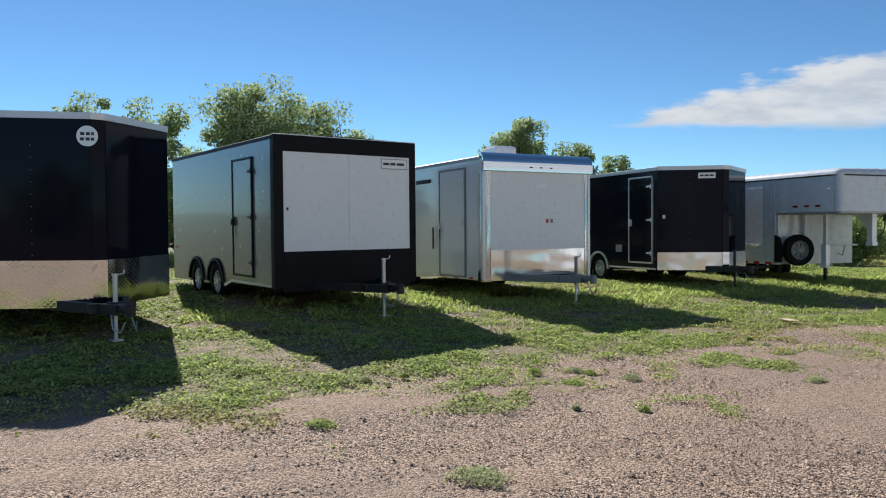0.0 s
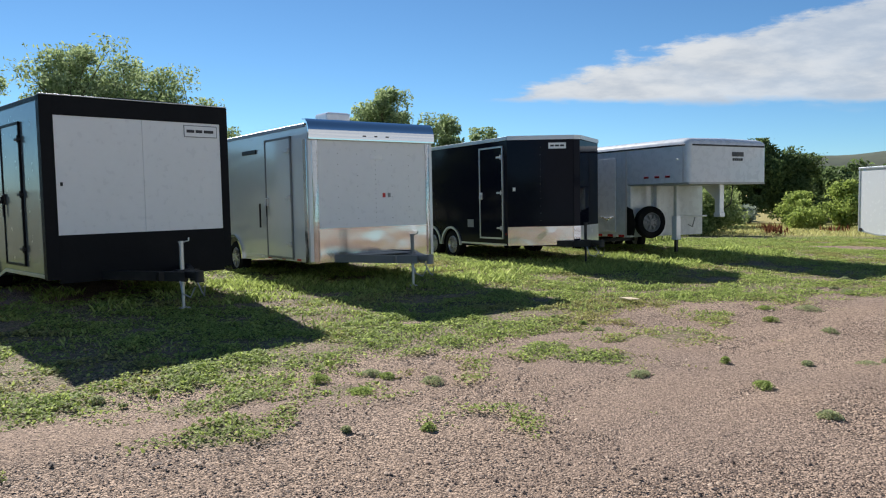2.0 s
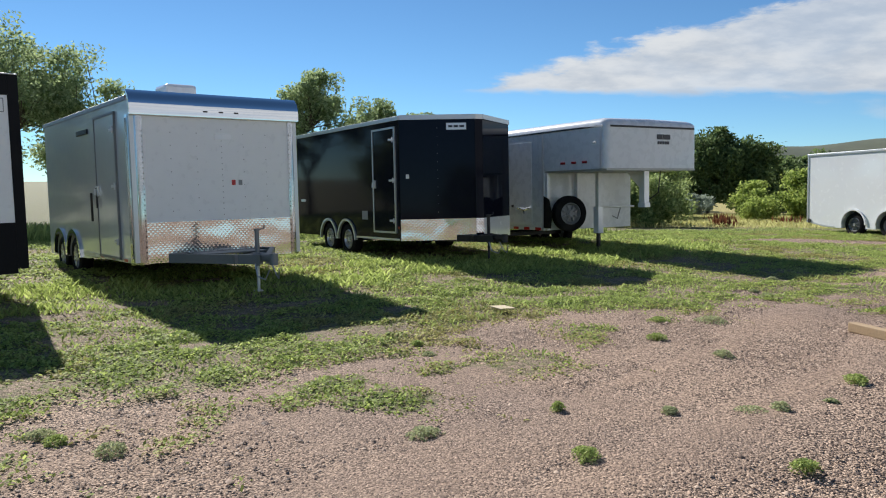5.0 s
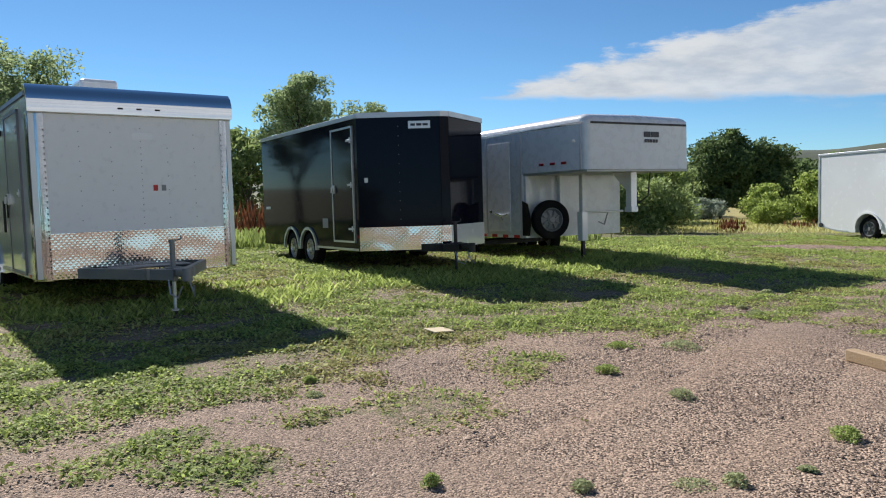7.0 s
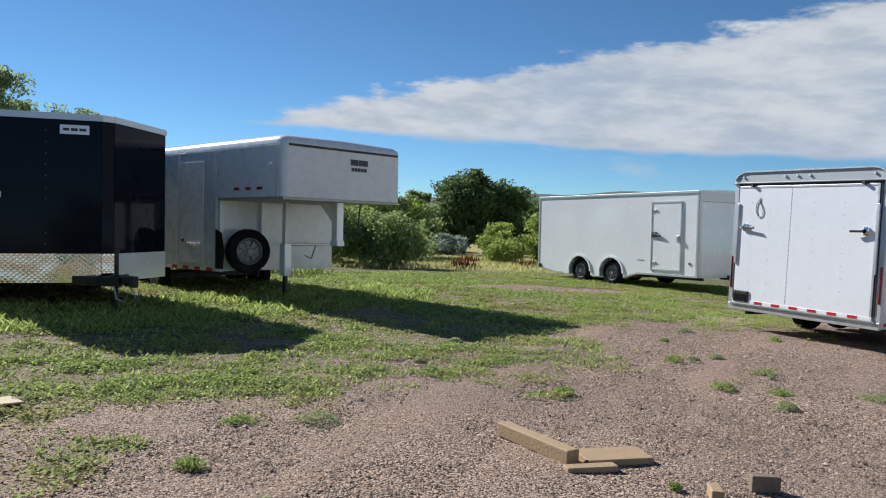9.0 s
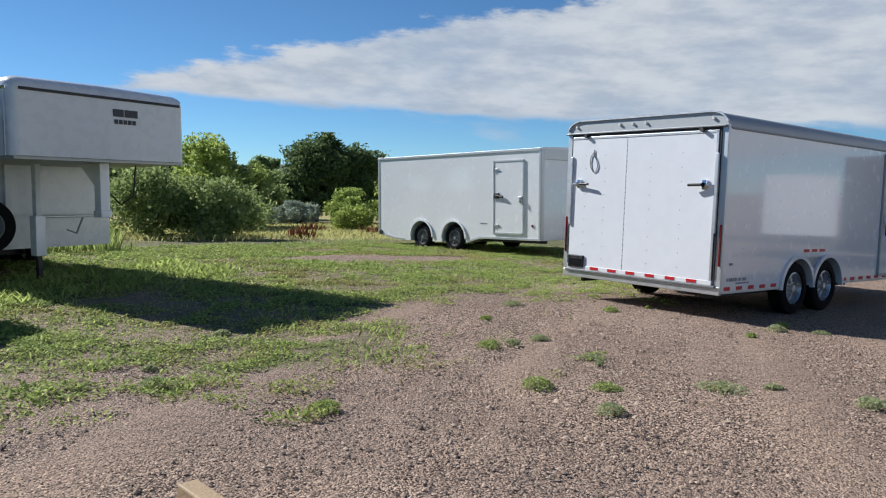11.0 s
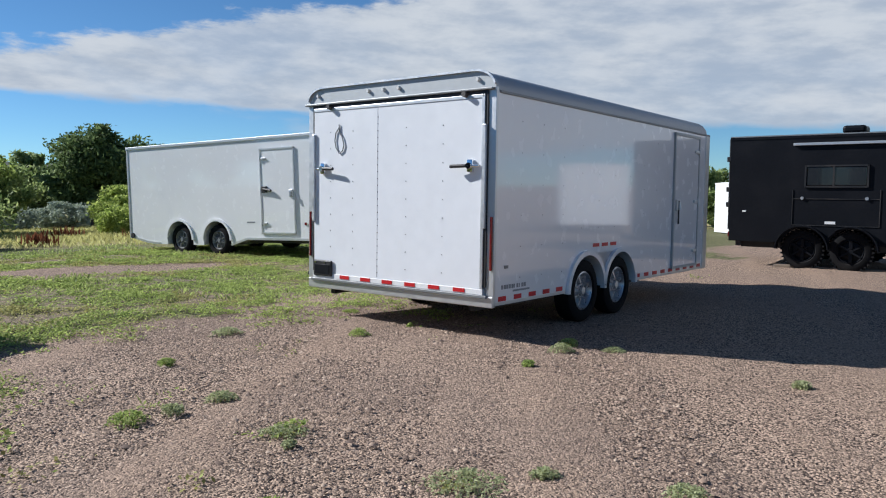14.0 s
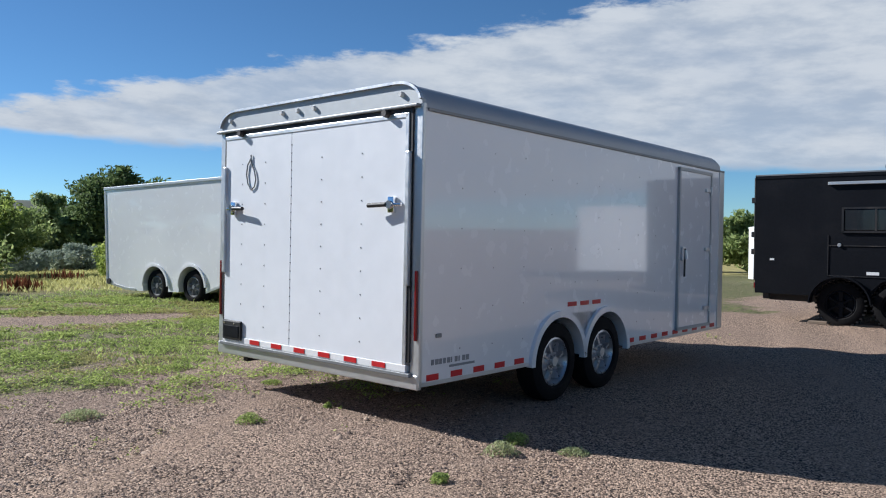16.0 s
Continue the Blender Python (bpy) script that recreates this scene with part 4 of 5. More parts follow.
    part("gusset", box(BM(), 0.02, neck - 0.10, z0, 0.10, neck - 0.02, 1.74, 0.01), goose_paint, T)
    for x, y in ((0.86, neck - 0.12), (1.02, neck - 0.62)):
        part("landing_leg", box(BM(), x, y, 0.55, x + 0.09, y + 0.10, 1.76, 0.008), goose_paint, T)
    leg = box(BM(), 1.035, neck - 0.605, 0.08, 1.095, neck - 0.535, 0.60)
    box(leg, 1.01, neck - 0.63, -0.02, 1.12, neck - 0.51, 0.10, 0.01)
    part("leg_foot", leg, black_steel, T)
    part("leg_housing", box(BM(), 0.99, neck - 0.65, 0.42, 1.14, neck - 0.49, 1.0, 0.01), white_paint, T)
    part("cross_bar", rod(BM(), (1.05, neck - 0.50, 0.98), (2.25, neck - 0.45, 0.98), 0.022, seg=10), dull_metal, T)
    cr = rod(BM(), (1.85, neck - 0.45, 0.98), (1.70, neck - 0.5, 0.72), 0.014, seg=8)
    rod(cr, (1.70, neck - 0.5, 0.72), (1.55, neck - 0.5, 0.78), 0.012, seg=8)
    part("crank", cr, grey_steel, T)
    cp = box(BM(), w / 2 + 0.10, 0.35, 1.05, w / 2 + 0.25, 0.50, 1.78, 0.012)
    box(cp, w / 2 + 0.09, 0.33, 0.98, w / 2 + 0.26, 0.52, 1.08, 0.01)
    part("gooseneck_coupler", cp, white_paint, T)
    g2 = BM()
    v = [g2.verts.new(p) for p in ((w / 2 + 0.16, 0.50, 1.76), (w / 2 + 0.16, 0.95, 1.76), (w / 2 + 0.16, 0.50, 1.35))]
    g2.faces.new(v)
    bmesh.ops.solidify(g2, geom=g2.faces[:], thickness=0.02)
    part("coupler_gusset", g2, white_paint, T)
    ch = BM()
    pts = [(w - 0.75, 0.9, 1.75), (w - 0.74, 0.85, 1.35), (w - 0.60, 0.75, 1.15), (w - 0.45, 0.65, 1.28), (w - 0.42, 0.62, 1.75)]
    for p, q in zip(pts, pts[1:]):
        rod(ch, p, q, 0.013, seg=6)
    part("safety_chain", ch, black_steel, T)
    sp = wheel(T, 0.0, 0, 0, 0.39, -1, "steel", grey_steel)
    sp.name = "spare_wheel"
    sp.matrix_basis = pose(0.46, neck - 0.30, 0.86, 0, 0, 78)
    sq = BM()
    v = [sq.verts.new(p) for p in ((-0.004, neck - 0.002, 0.55), (-0.004, neck - 0.25, 0.55), (-0.004, neck - 0.30, 0.85), (-0.004, neck - 0.20, 1.18), (-0.004, neck - 0.002, 1.25))]
    sq.faces.new(v)
    bmesh.ops.solidify(sq, geom=sq.faces[:], thickness=0.02)
    part("spare_bracket", sq, black_steel, T)
    mk = BM()
    for x0, x1, z in ((1.38, 1.54, 2.42), (1.56, 1.76, 2.42)):
        box(mk, x0, -0.012, z - 0.05, x1, -0.002, z + 0.05)
    for k in range(5):
        box(mk, 1.40 + 0.07 * k, -0.012, 2.27, 1.45 + 0.07 * k, -0.002, 2.33)
    part("lettering", mk, ink, T, "dark maker's lettering")["kind"] = "stuff"
    tape(T, 0, -1, [(2.05 + 0.2 * k, 2.25 + 0.2 * k, red_tape if k % 2 == 0 else white_tape) for k in range(8)], z0 + 0.0, 0.06)
    dd = BM()
    box(dd, -0.014, 2.35, 0.62, 0, 3.15, 2.44, 0.004)
    door = part("side_door", dd, goose_paint, T)
    h = BM()
    for p, q in (((-0.03, 2.4, 0.98), (-0.035, 2.62, 0.94)), ((-0.035, 2.62, 0.94), (-0.03, 2.85, 0.99)), ((-0.035, 2.62, 0.94), (-0.03, 2.60, 0.86))):
        rod(h, p, q, 0.018, seg=8)
    part("latch", h, chrome, door)
    part("lock", box(BM(), -0.04, 3.02, 1.0, 0, 3.08, 1.06, 0.01), black_steel, door)
    for wy, wz in wh:
        for x, s in ((0.14, -1), (w - 0.14, 1)):
            wheel(T, x, wy, wz, 0.345, s, "steel")
    part("axle", bar(BM(), (0.2, wh[0][0], 0.3), (w - 0.2, wh[0][0], 0.3), 0.09, 0.09), black_steel, T)
    part("axle", bar(BM(), (0.2, wh[1][0], 0.3), (w - 0.2, wh[1][0], 0.3), 0.09, 0.09), black_steel, T)
    return T


gooseneck_trailer()


# ---- white trailer in the meadow's edge ----
def white_trailer():
    w, L, z0, z1 = 2.55, 6.15, 0.22, 2.50
    wh = [(2.98, 0.20), (4.26, 0.20)]
    T = thing("cargo_trailer", pose(20.47, 20.54, -0.0, -1.5, 0, 8), "plain white enclosed cargo trailer with closed side door", "trailer", "parked trailers")
    base = [(0, z0), (2.0, z0), (2.5, z0 - 0.14), (5.0, z0 - 0.14), (5.4, z0 - 0.12), (L, z0 + 0.02)]
    out = wheel_arch_outline(L, base, wh, 0.46)
    part("body", hull(out, w, z1 - 0.03, L), white_paint, T)
    roof_cap(T, w, L, z1 - 0.02, white_paint, 0.05, 0.015)
    part("roof_trim", box(BM(), -0.025, 0, z1 - 0.08, -0.001, L, z1 - 0.02, 0.004), dull_metal, T, "bright roof edge")
    for y in (0.02, L - 0.04):
        part("corner_trim", box(BM(), -0.014, y - 0.02, z0, 0, y + 0.04, z1 - 0.08, 0.003), dull_metal, T)
    part("front_corner", box(BM(), -0.01, -0.03, z0, 0.10, 0.0, z1 - 0.05, 0.01), dull_metal, T)
    part("front_corner", box(BM(), w - 0.10, -0.03, z0, w + 0.01, 0.0, z1 - 0.05, 0.01), dull_metal, T)
    part("front_header", box(BM(), 0.1, -0.03, z1 - 0.30, w - 0.1, 0, z1 - 0.04, 0.01), dull_metal, T)
    part("front_guard", box(BM(), 0.1, -0.016, z0, w - 0.1, 0, z0 + 0.55, 0.003), white_paint, T)
    side_door(T, 0, 0.52, 1.53, 0.36, 2.22, -1, white_paint, dull_metal, 1.50, 0.62, dull_metal, False)
    h = rod(BM(), (-0.06, 1.40, 1.34), (-0.06, 1.18, 1.30), 0.03, seg=8)
    box(h, -0.06, 1.32, 1.26, 0, 1.46, 1.40, 0.01)
    part("door_handle", h, black_steel, T, "black bar latch")
    path = [(y, z) for y, z in base]
    part("side_skirt", strip(BM(), path[:3], -0.016, 0.0, 0.05), dull_metal, T)
    part("side_skirt", strip(BM(), path[3:], -0.016, 0.0, 0.05), dull_metal, T)
    for wy, wz in wh:
        for x, s in ((0.13, -1), (w - 0.13, 1)):
            wheel(T, x, wy, wz, 0.36, s, "steel", grey_steel)
    fender(T, 0, wh, 0.44, white_paint, -1, 0.05, False)
    part("well_liner", box(BM(), 0.30, 2.5, z0, 0.32, 4.75, z0 + 0.55), black_steel, T)
    tl = rod(BM(), (-0.03, L - 0.12, 0.28), (0, L - 0.12, 0.28), 0.07, seg=14)
    part("tail_lamp", tl, black_steel, T)
    part("side_lamp", box(BM(), -0.02, 0.22, 0.55, 0, 0.28, 0.61, 0.01), red_lens, T)
    part("side_label", box(BM(), -0.004, 1.75, 0.60, 0, 2.0, 0.63), grey_ink, T)
    axles(T, w, wh, z0 - 0.05)
    st = box(BM(), 0.7, -0.6, -0.16, 0.85, -0.45, 0.24)
    part("drawbar", bar(st, (w / 2, 0.2, 0.22), (w / 2, -1.1, 0.22), 0.12, 0.12), black_steel, T)
    return T


W = white_trailer()
tagged(copy_thing(W, pose(40.76, -0.30, -0.33, 0, 0, 61)), "plain white enclosed cargo trailer across the yard", "trailer", "parked trailers")
tagged(copy_thing(W, pose(48.39, 15.37, -1.0, 0, 0, 53)), "plain white enclosed cargo trailer beyond the black one", "trailer", "parked trailers")


# ---- large white trailer with ramp door ----
def ramp_trailer():
    w, L, z0, z1 = 2.52, 5.62, 0.27, 2.44
    R = 0.24                                # rolled roof edge
    wh = [(1.79, 0.245), (2.64, 0.245)]
    T = thing("cargo_trailer", pose(15.655, 15.01, 0.0, -1.25, 0, -88.5), "glossy white enclosed cargo trailer with rear ramp door and grey roof", "trailer", "parked trailers")
    out = wheel_arch_outline(L, [(0, z0), (L, z0)], wh, 0.405)
    part("body", hull(out, w, z1 - 0.20, L), white_paint, T, "glossy white side sheets")
    b = BM()
    prof = [(0.0, z1 - 0.20)] + [(R * (1 - math.cos(a)), z1 - 0.20 + 0.20 * math.sin(a)) for a in np.linspace(0.2, math.pi / 2, 6)]
    prof += [(w / 2, z1 + 0.03)] + [(w - x, z) for x, z in reversed(prof)]
    rows = [[b.verts.new((x, y, z)) for x, z in prof] for y in (0.0, 0.1, L - 0.12)]
    rows.append([b.verts.new((min(max(x, 0.04), w - 0.04), L - 0.02, z1 - 0.20 + (z - z1 + 0.20) * 0.75)) for x, z in prof])
    for a, c in zip(rows, rows[1:]):
        for i in range(len(prof) - 1):
            b.faces.new((a[i], a[i + 1], c[i + 1], c[i]))
    b.faces.new(rows[0])
    b.faces.new(rows[-1])
    part("roof", b, roof_metal, T, "grey metal roof with rolled edges", True)
    for x, s in ((0.0, -1), (w, 1)):
        part("roof_seam", box(BM(), min(x, x + s * 0.012), 0.02, z1 - 0.215, max(x, x + s * 0.012), L, z1 - 0.19, 0.003), grey_steel, T)
        part("rear_post", box(BM(), min(x - s * 0.085, x + s * 0.006), -0.035, z0 - 0.01, max(x - s * 0.085, x + s * 0.006), 0.0, z1 - 0.16, 0.006), dull_metal, T, "brushed aluminium rear corner")
        part("post_seal", box(BM(), min(x - s * 0.125, x - s * 0.080), -0.048, z0 + 0.16, max(x - s * 0.125, x - s * 0.080), -0.002, z1 - 0.17), black_steel, T)
        part("tail_lamp", box(BM(), min(x - s * 0.015, x - s * 0.04), -0.050, z0 + 0.32, max(x - s * 0.015, x - s * 0.04), -0.03, z0 + 0.82, 0.006), red_lens, T, "tall red tail lamp")
        part("hinge_guard", box(BM(), min(x - s * 0.125, x - s * 0.085), -0.075, 0.98, max(x - s * 0.125, x - s * 0.085), -0.03, 1.94, 0.006), dull_metal, T)
    # header with rounded shoulders
    b = BM()
    xs = [(0.0, z1 - 0.17)] + [(R * (1 - math.cos(a)), z1 - 0.16 + 0.16 * math.sin(a)) for a in np.linspace(0.15, math.pi / 2, 7)]
    xs += [(w - x, z) for x, z in reversed(xs)]
    lo = [b.verts.new((x, -0.04, z)) for x, z in xs]
    hi = [b.verts.new((x, 0.0, z)) for x, z in xs]
    b.faces.new(lo)
    b.faces.new(hi[::-1])
    for i in range(len(xs)):
        j = (i + 1) % len(xs)
        b.faces.new((lo[i], lo[j], hi[j], hi[i]))
    part("rear_header", b, header_metal, T, "aluminium header over the ramp door")
    edge = BM()
    pts = xs[1:-1]
    for p, q in zip(pts, pts[1:]):
        bar(edge, (p[0], -0.05, p[1]), (q[0], -0.05, q[1]), 0.03, 0.02)
    part("header_trim", edge, dull_metal, T, "bright rim round the rear roofline")
    part("rain_gutter", box(BM(), -0.03, -0.075, z1 - 0.19, w - 0.02, -0.03, z1 - 0.168, 0.006), grey_steel, T)
    for x in (0.92, 1.13, 1.34, 0.16, w - 0.2):
        l = rod(BM(), (x, -0.04, z1 - 0.085), (x, -0.065, z1 - 0.085), 0.022, 0.016, 14)
        part("marker_lamp", l, clear_lens, T)
    part("header_seal", box(BM(), 0.08, -0.052, z1 - 0.222, w - 0.08, -0.004, z1 - 0.19), black_steel, T, "black rubber door seal")
    # ramp door
    d0, d1, dz0, dz1 = 0.10, w - 0.115, z0 + 0.14, z1 - 0.224
    door = BM()
    box(door, d0, -0.05, dz0, 1.06, -0.012, dz1, 0.004)
    door_ob = part("ramp_door", door, ramp_white, T, "closed white ramp door, screwed panels")
    part("door_sheet", box(BM(), 1.064, -0.05, dz0, d1, -0.012, dz1, 0.004), ramp_white, door_ob)
    part("door_rail", box(BM(), d0 - 0.01, -0.058, dz0 - 0.055, d1 + 0.01, -0.012, dz0, 0.005), white_tape, door_ob, "pale lower door rail")
    part("door_rail", box(BM(), d0, -0.056, dz1 - 0.035, d1, -0.02, dz1 + 0.0, 0.004), dull_metal, door_ob)
    part("door_rail", box(BM(), d1 - 0.03, -0.056, dz0, d1 + 0.004, -0.02, dz1, 0.004), dull_metal, door_ob)
    screws(door_ob, [(x, -0.05, z) for x in (0.36, 0.70, 1.45, 1.92) for z in np.arange(dz0 + 0.12, dz1 - 0.1, 0.178)] + [(1.062, -0.05, z) for z in np.arange(dz0 + 0.06, dz1 - 0.1, 0.07)], (1, -1), bolt_grey, 0.0065)
    for k in range(6):
        part("reflective_tape", box(BM(), 0.52 + 0.31 * k, -0.062, dz0 - 0.044, 0.66 + 0.31 * k, -0.057, dz0 - 0.006), red_tape, door_ob)
    part("rear_bumper", box(BM(), 0.0, -0.045, z0 - 0.03, w, 0.0, z0 + 0.075, 0.008), dull_metal, T, "grey rear sill")
    part("sill_step", box(BM(), 0.06, -0.07, z0 + 0.055, w - 0.06, -0.04, z0 + 0.085, 0.005), grey_steel, T)
    for x, s in ((0.26, 1), (w - 0.26, -1)):
        lt = BM()
        box(lt, x - 0.03, -0.085, 1.50, x + 0.035, -0.05, 1.62, 0.008)
        rod(lt, (x - s * 0.10, -0.07, 1.56), (x + s * 0.03, -0.085, 1.56), 0.013, seg=10)
        rod(lt, (x, -0.05, 1.56), (x, -0.105, 1.56), 0.03, seg=14)
        latch = part("door_latch", lt, chrome, door_ob, "chrome cam latch", True)
        hb = rod(BM(), (x + s * 0.03, -0.10, 1.56), (x + s * 0.20, -0.115, 1.555), 0.017, seg=12)
        part("grip", hb, black_steel, latch, "black rubber grip", True)
    cab = BM()
    pts = [(0.50, 2.00), (0.45, 1.94), (0.435, 1.86), (0.455, 1.78), (0.505, 1.72), (0.555, 1.75), (0.575, 1.81), (0.55, 1.89), (0.505, 1.95), (0.50, 2.03)]
    for p, q in zip(pts, pts[1:]):
        rod(cab, (p[0], -0.06, p[1]), (q[0], -0.06, q[1]), 0.006, seg=8)
    part("cable_loop", cab, grey_steel, door_ob, "thin grey steel cable loop", True)
    for x in (0.36, w - 0.33):
        part("rubber_stop", rod(BM(), (x, -0.05, z1 - 0.215), (x, -0.10, z1 - 0.215), 0.032, 0.026, 14), black_steel, T)
    pl = part("plate_holder", box(BM(), 0.11, -0.075, z0 + 0.11, 0.40, -0.052, z0 + 0.285, 0.012), black_steel, T, "empty black plate holder")
    part("plate", box(BM(), 0.14, -0.080, z0 + 0.135, 0.37, -0.075, z0 + 0.24, 0.004), flat_black, pl)
    for x in (0.15, 0.30):
        part("plate_screw", rod(BM(), (x, -0.075, z0 + 0.26), (x, -0.082, z0 + 0.26), 0.008, seg=8), chrome, pl)
    part("hitch_pin", box(BM(), -0.03, -0.03, z0 + 0.10, 0.02, 0.02, z0 + 0.14, 0.006), black_steel, T)
    # right side
    x = w
    # metal frame in a darker grey, which also paints the shadow line round it
    side_door(T, x, 4.24, 5.19, z0 + 0.06, 2.19, 1, white_paint, header_metal, 5.14, 4.36, dull_metal)
    for k, y in enumerate(np.arange(0.05, 1.3, 0.27)):
        part("reflective_tape", box(BM(), x, y, z0 + 0.025, x + 0.004, y + 0.13, z0 + 0.07), red_tape, T)
    part("side_rail", box(BM(), x - 0.002, 0.0, z0 - 0.01, x + 0.006, 1.36, z0 + 0.02), dull_metal, T)
    part("side_rail", box(BM(), x - 0.002, 3.06, z0 - 0.01, x + 0.006, L - 0.02, z0 + 0.02), dull_metal, T)
    for y in np.arange(3.10, 5.45, 0.27):
        part("reflective_tape", box(BM(), x, y, z0 + 0.025, x + 0.004, y + 0.14, z0 + 0.07), red_tape, T)
    for y in (1.94, 2.16, 2.38):
        part("reflective_tape", box(BM(), x, y, z0 + 0.46, x + 0.004, y + 0.15, z0 + 0.50), red_tape, T)
    part("front_post", box(BM(), x - 0.01, 5.47, z0, x + 0.01, L, z1 - 0.2, 0.003), dull_metal, T)
    m = BM()
    for k, wd in enumerate((0.030, 0.036, 0.030, 0.028, 0.034, 0.012, 0.030, 0.012, 0.034, 0.034)):
        box(m, x, 0.10 + 0.044 * k, z0 + 0.135, x + 0.003, 0.10 + 0.044 * k + wd, z0 + 0.175)
    part("lettering", m, grey_ink, T, "grey slanted model lettering")["kind"] = "stuff"
    part("lettering", box(BM(), x, 0.30, z0 + 0.10, x + 0.003, 0.60, z0 + 0.118), grey_ink, T)
    screws(T, [(x, y, z) for y in (0.42, 0.82, 1.24, 1.65, 2.06, 2.47, 2.88, 3.3, 3.7) for z in np.arange(0.95 if y < 3.3 and y > 1.4 else 0.5, 2.1, 0.30)], (0, 1), bolt_grey, 0.006)
    part("side_lamp", box(BM(), x, 0.14, 0.60, x + 0.012, 0.20, 0.63, 0.004), grey_steel, T)
    for wy, wz in wh:
        for xx, s in ((0.12, -1), (w - 0.12, 1)):
            wheel(T, xx, wy, wz, 0.355, s, "steel")
    for xx, s in ((0, -1), (w, 1)):
        fender(T, xx, wh, 0.40, white_paint, s, 0.055)
        g = BM()
        (ya, za), (yb, zb) = wh
        ym = (ya + yb) / 2
        v = [g.verts.new(p) for p in ((xx, ym, za + 0.18), (xx, ym - 0.24, za + 0.42), (xx, ym + 0.24, za + 0.42))]
        g.faces.new(v)
        bmesh.ops.solidify(g, geom=g.faces[:], thickness=-0.012 * s)
        part("fender_web", g, dull_metal, T)
        part("well_liner", box(BM(), min(xx - s * 0.28, xx - s * 0.30), 1.36, z0, max(xx - s * 0.28, xx - s * 0.30), 3.08, z0 + 0.45), black_steel, T)
    axles(T, w, wh, z0 - 0.06)
    return T


ramp_trailer()


# ---- black camper trailer ----
def black_camper():
    w, L, z0, z1 = 2.4, 4.44, 0.28, 2.33
    wh = [(2.25, 0.16), (3.07, 0.16)]
    T = thing("camper_trailer", pose(25.61, 9.25, -0.0, 0, 0, 3.0), "matt black camper trailer with off-road tyres and side window", "trailer", "parked trailers")
    S = 0.45                                # the body starts here
    out = [p for p in wheel_arch_outline(L, [(S, z0), (L, z0)], wh, 0.41) if p[0] >= S]
    part("body", hull(out, w, z1 - 0.02, L), flat_black, T)
    roof_cap(T, w, L, z1, flat_black, 0.04, 0.01, S)
    part("roof_edge", box(BM(), -0.012, S, z1 - 0.01, 0.01, L, z1 + 0.012), grey_steel, T)
    part("awning_rail", box(BM(), -0.05, 1.75, 2.13, 0, 3.28, 2.18, 0.006), dull_metal, T, "pale awning rail")
    win = part("window", box(BM(), -0.02, 2.02, 1.36, 0, 3.05, 1.74, 0.03), dark_glass, T, "dark sliding window")
    fr = BM()
    for a in ((2.00, 1.34, 3.07, 1.37), (2.00, 1.73, 3.07, 1.76), (2.00, 1.34, 2.03, 1.76), (3.04, 1.34, 3.07, 1.76), (2.56, 1.36, 2.59, 1.74)):
        box(fr, -0.03, a[0], a[1], 0, a[2], a[3])
    part("window_frame", fr, black_steel, win)
    hatch = BM()
    for a in ((1.80, 0.62, 3.28, 0.635), (1.80, 1.12, 3.28, 1.135), (1.80, 0.62, 1.815, 1.3), (3.265, 0.62, 3.28, 1.3)):
        box(hatch, -0.012, a[0], a[1], 0, a[2], a[3])
    part("hatch_frame", hatch, black_steel, T)
    for y in (2.02, 3.10):
        part("hatch_latch", rod(BM(), (-0.03, y, 1.14), (0, y, 1.14), 0.03, seg=12), dull_metal, T)
    part("side_label", box(BM(), -0.006, 2.52, 0.66, 0, 2.70, 0.71), white_tape, T)
    part("side_label", box(BM(), -0.006, 4.12, 0.86, 0, 4.19, 0.89), white_tape, T)
    part("roof_fan", box(BM(), 0.5, 2.15, z1 + 0.03, 1.0, 2.55, z1 + 0.18, 0.05), flat_black, T, "black domed roof fan")
    for z in (1.85, 0.95, 1.25):
        part("rear_bracket", box(BM(), 0.02, L, z, 0.12, L + 0.08, z + 0.10, 0.01), black_steel, T)
    part("rear_pipe", rod(BM(), (0.08, L + 0.03, 0.5), (0.08, L + 0.03, 2.3), 0.02, seg=8), black_steel, T)
    part("stabiliser", box(BM(), 0.06, L - 0.22, 0.18, 0.12, L - 0.12, 0.32, 0.006), black_steel, T)
    part("tail_lamp", box(BM(), 0.0, L, 0.36, 0.06, L + 0.02, 0.46), red_lens, T)
    for wy, wz in wh:
        for x, s in ((0.10, -1), (w - 0.10, 1)):
            wheel(T, x, wy, wz, 0.375, s, "offroad", flat_black)
    fender(T, 0, wh, 0.44, flat_black, -1, 0.03)
    fd = BM()
    for wy, wz in wh:
        strip(fd, [(wy + 0.45 * math.cos(a), wz + 0.45 * math.sin(a)) for a in np.linspace(math.pi * 0.98, math.pi * 0.3 if wy < 2.7 else 0.02, 18)], -0.16, 0.0, 0.02)
    part("fender_shelf", fd, flat_black, T)
    axles(T, w, wh, z0 - 0.1)
    part("step", box(BM(), -0.25, 0.6, 0.05, 0.05, 1.1, 0.10, 0.01), black_steel, T)
    return T


black_camper()


def loose_board(name, m, size, mat, label, category, bev=0.006):
    o = part(name, box(BM(), -size[0] / 2, -size[1] / 2, 0, size[0] / 2, size[1] / 2, size[2], bev), mat)
    o.matrix_world = m
    return tagged(o, label, category)


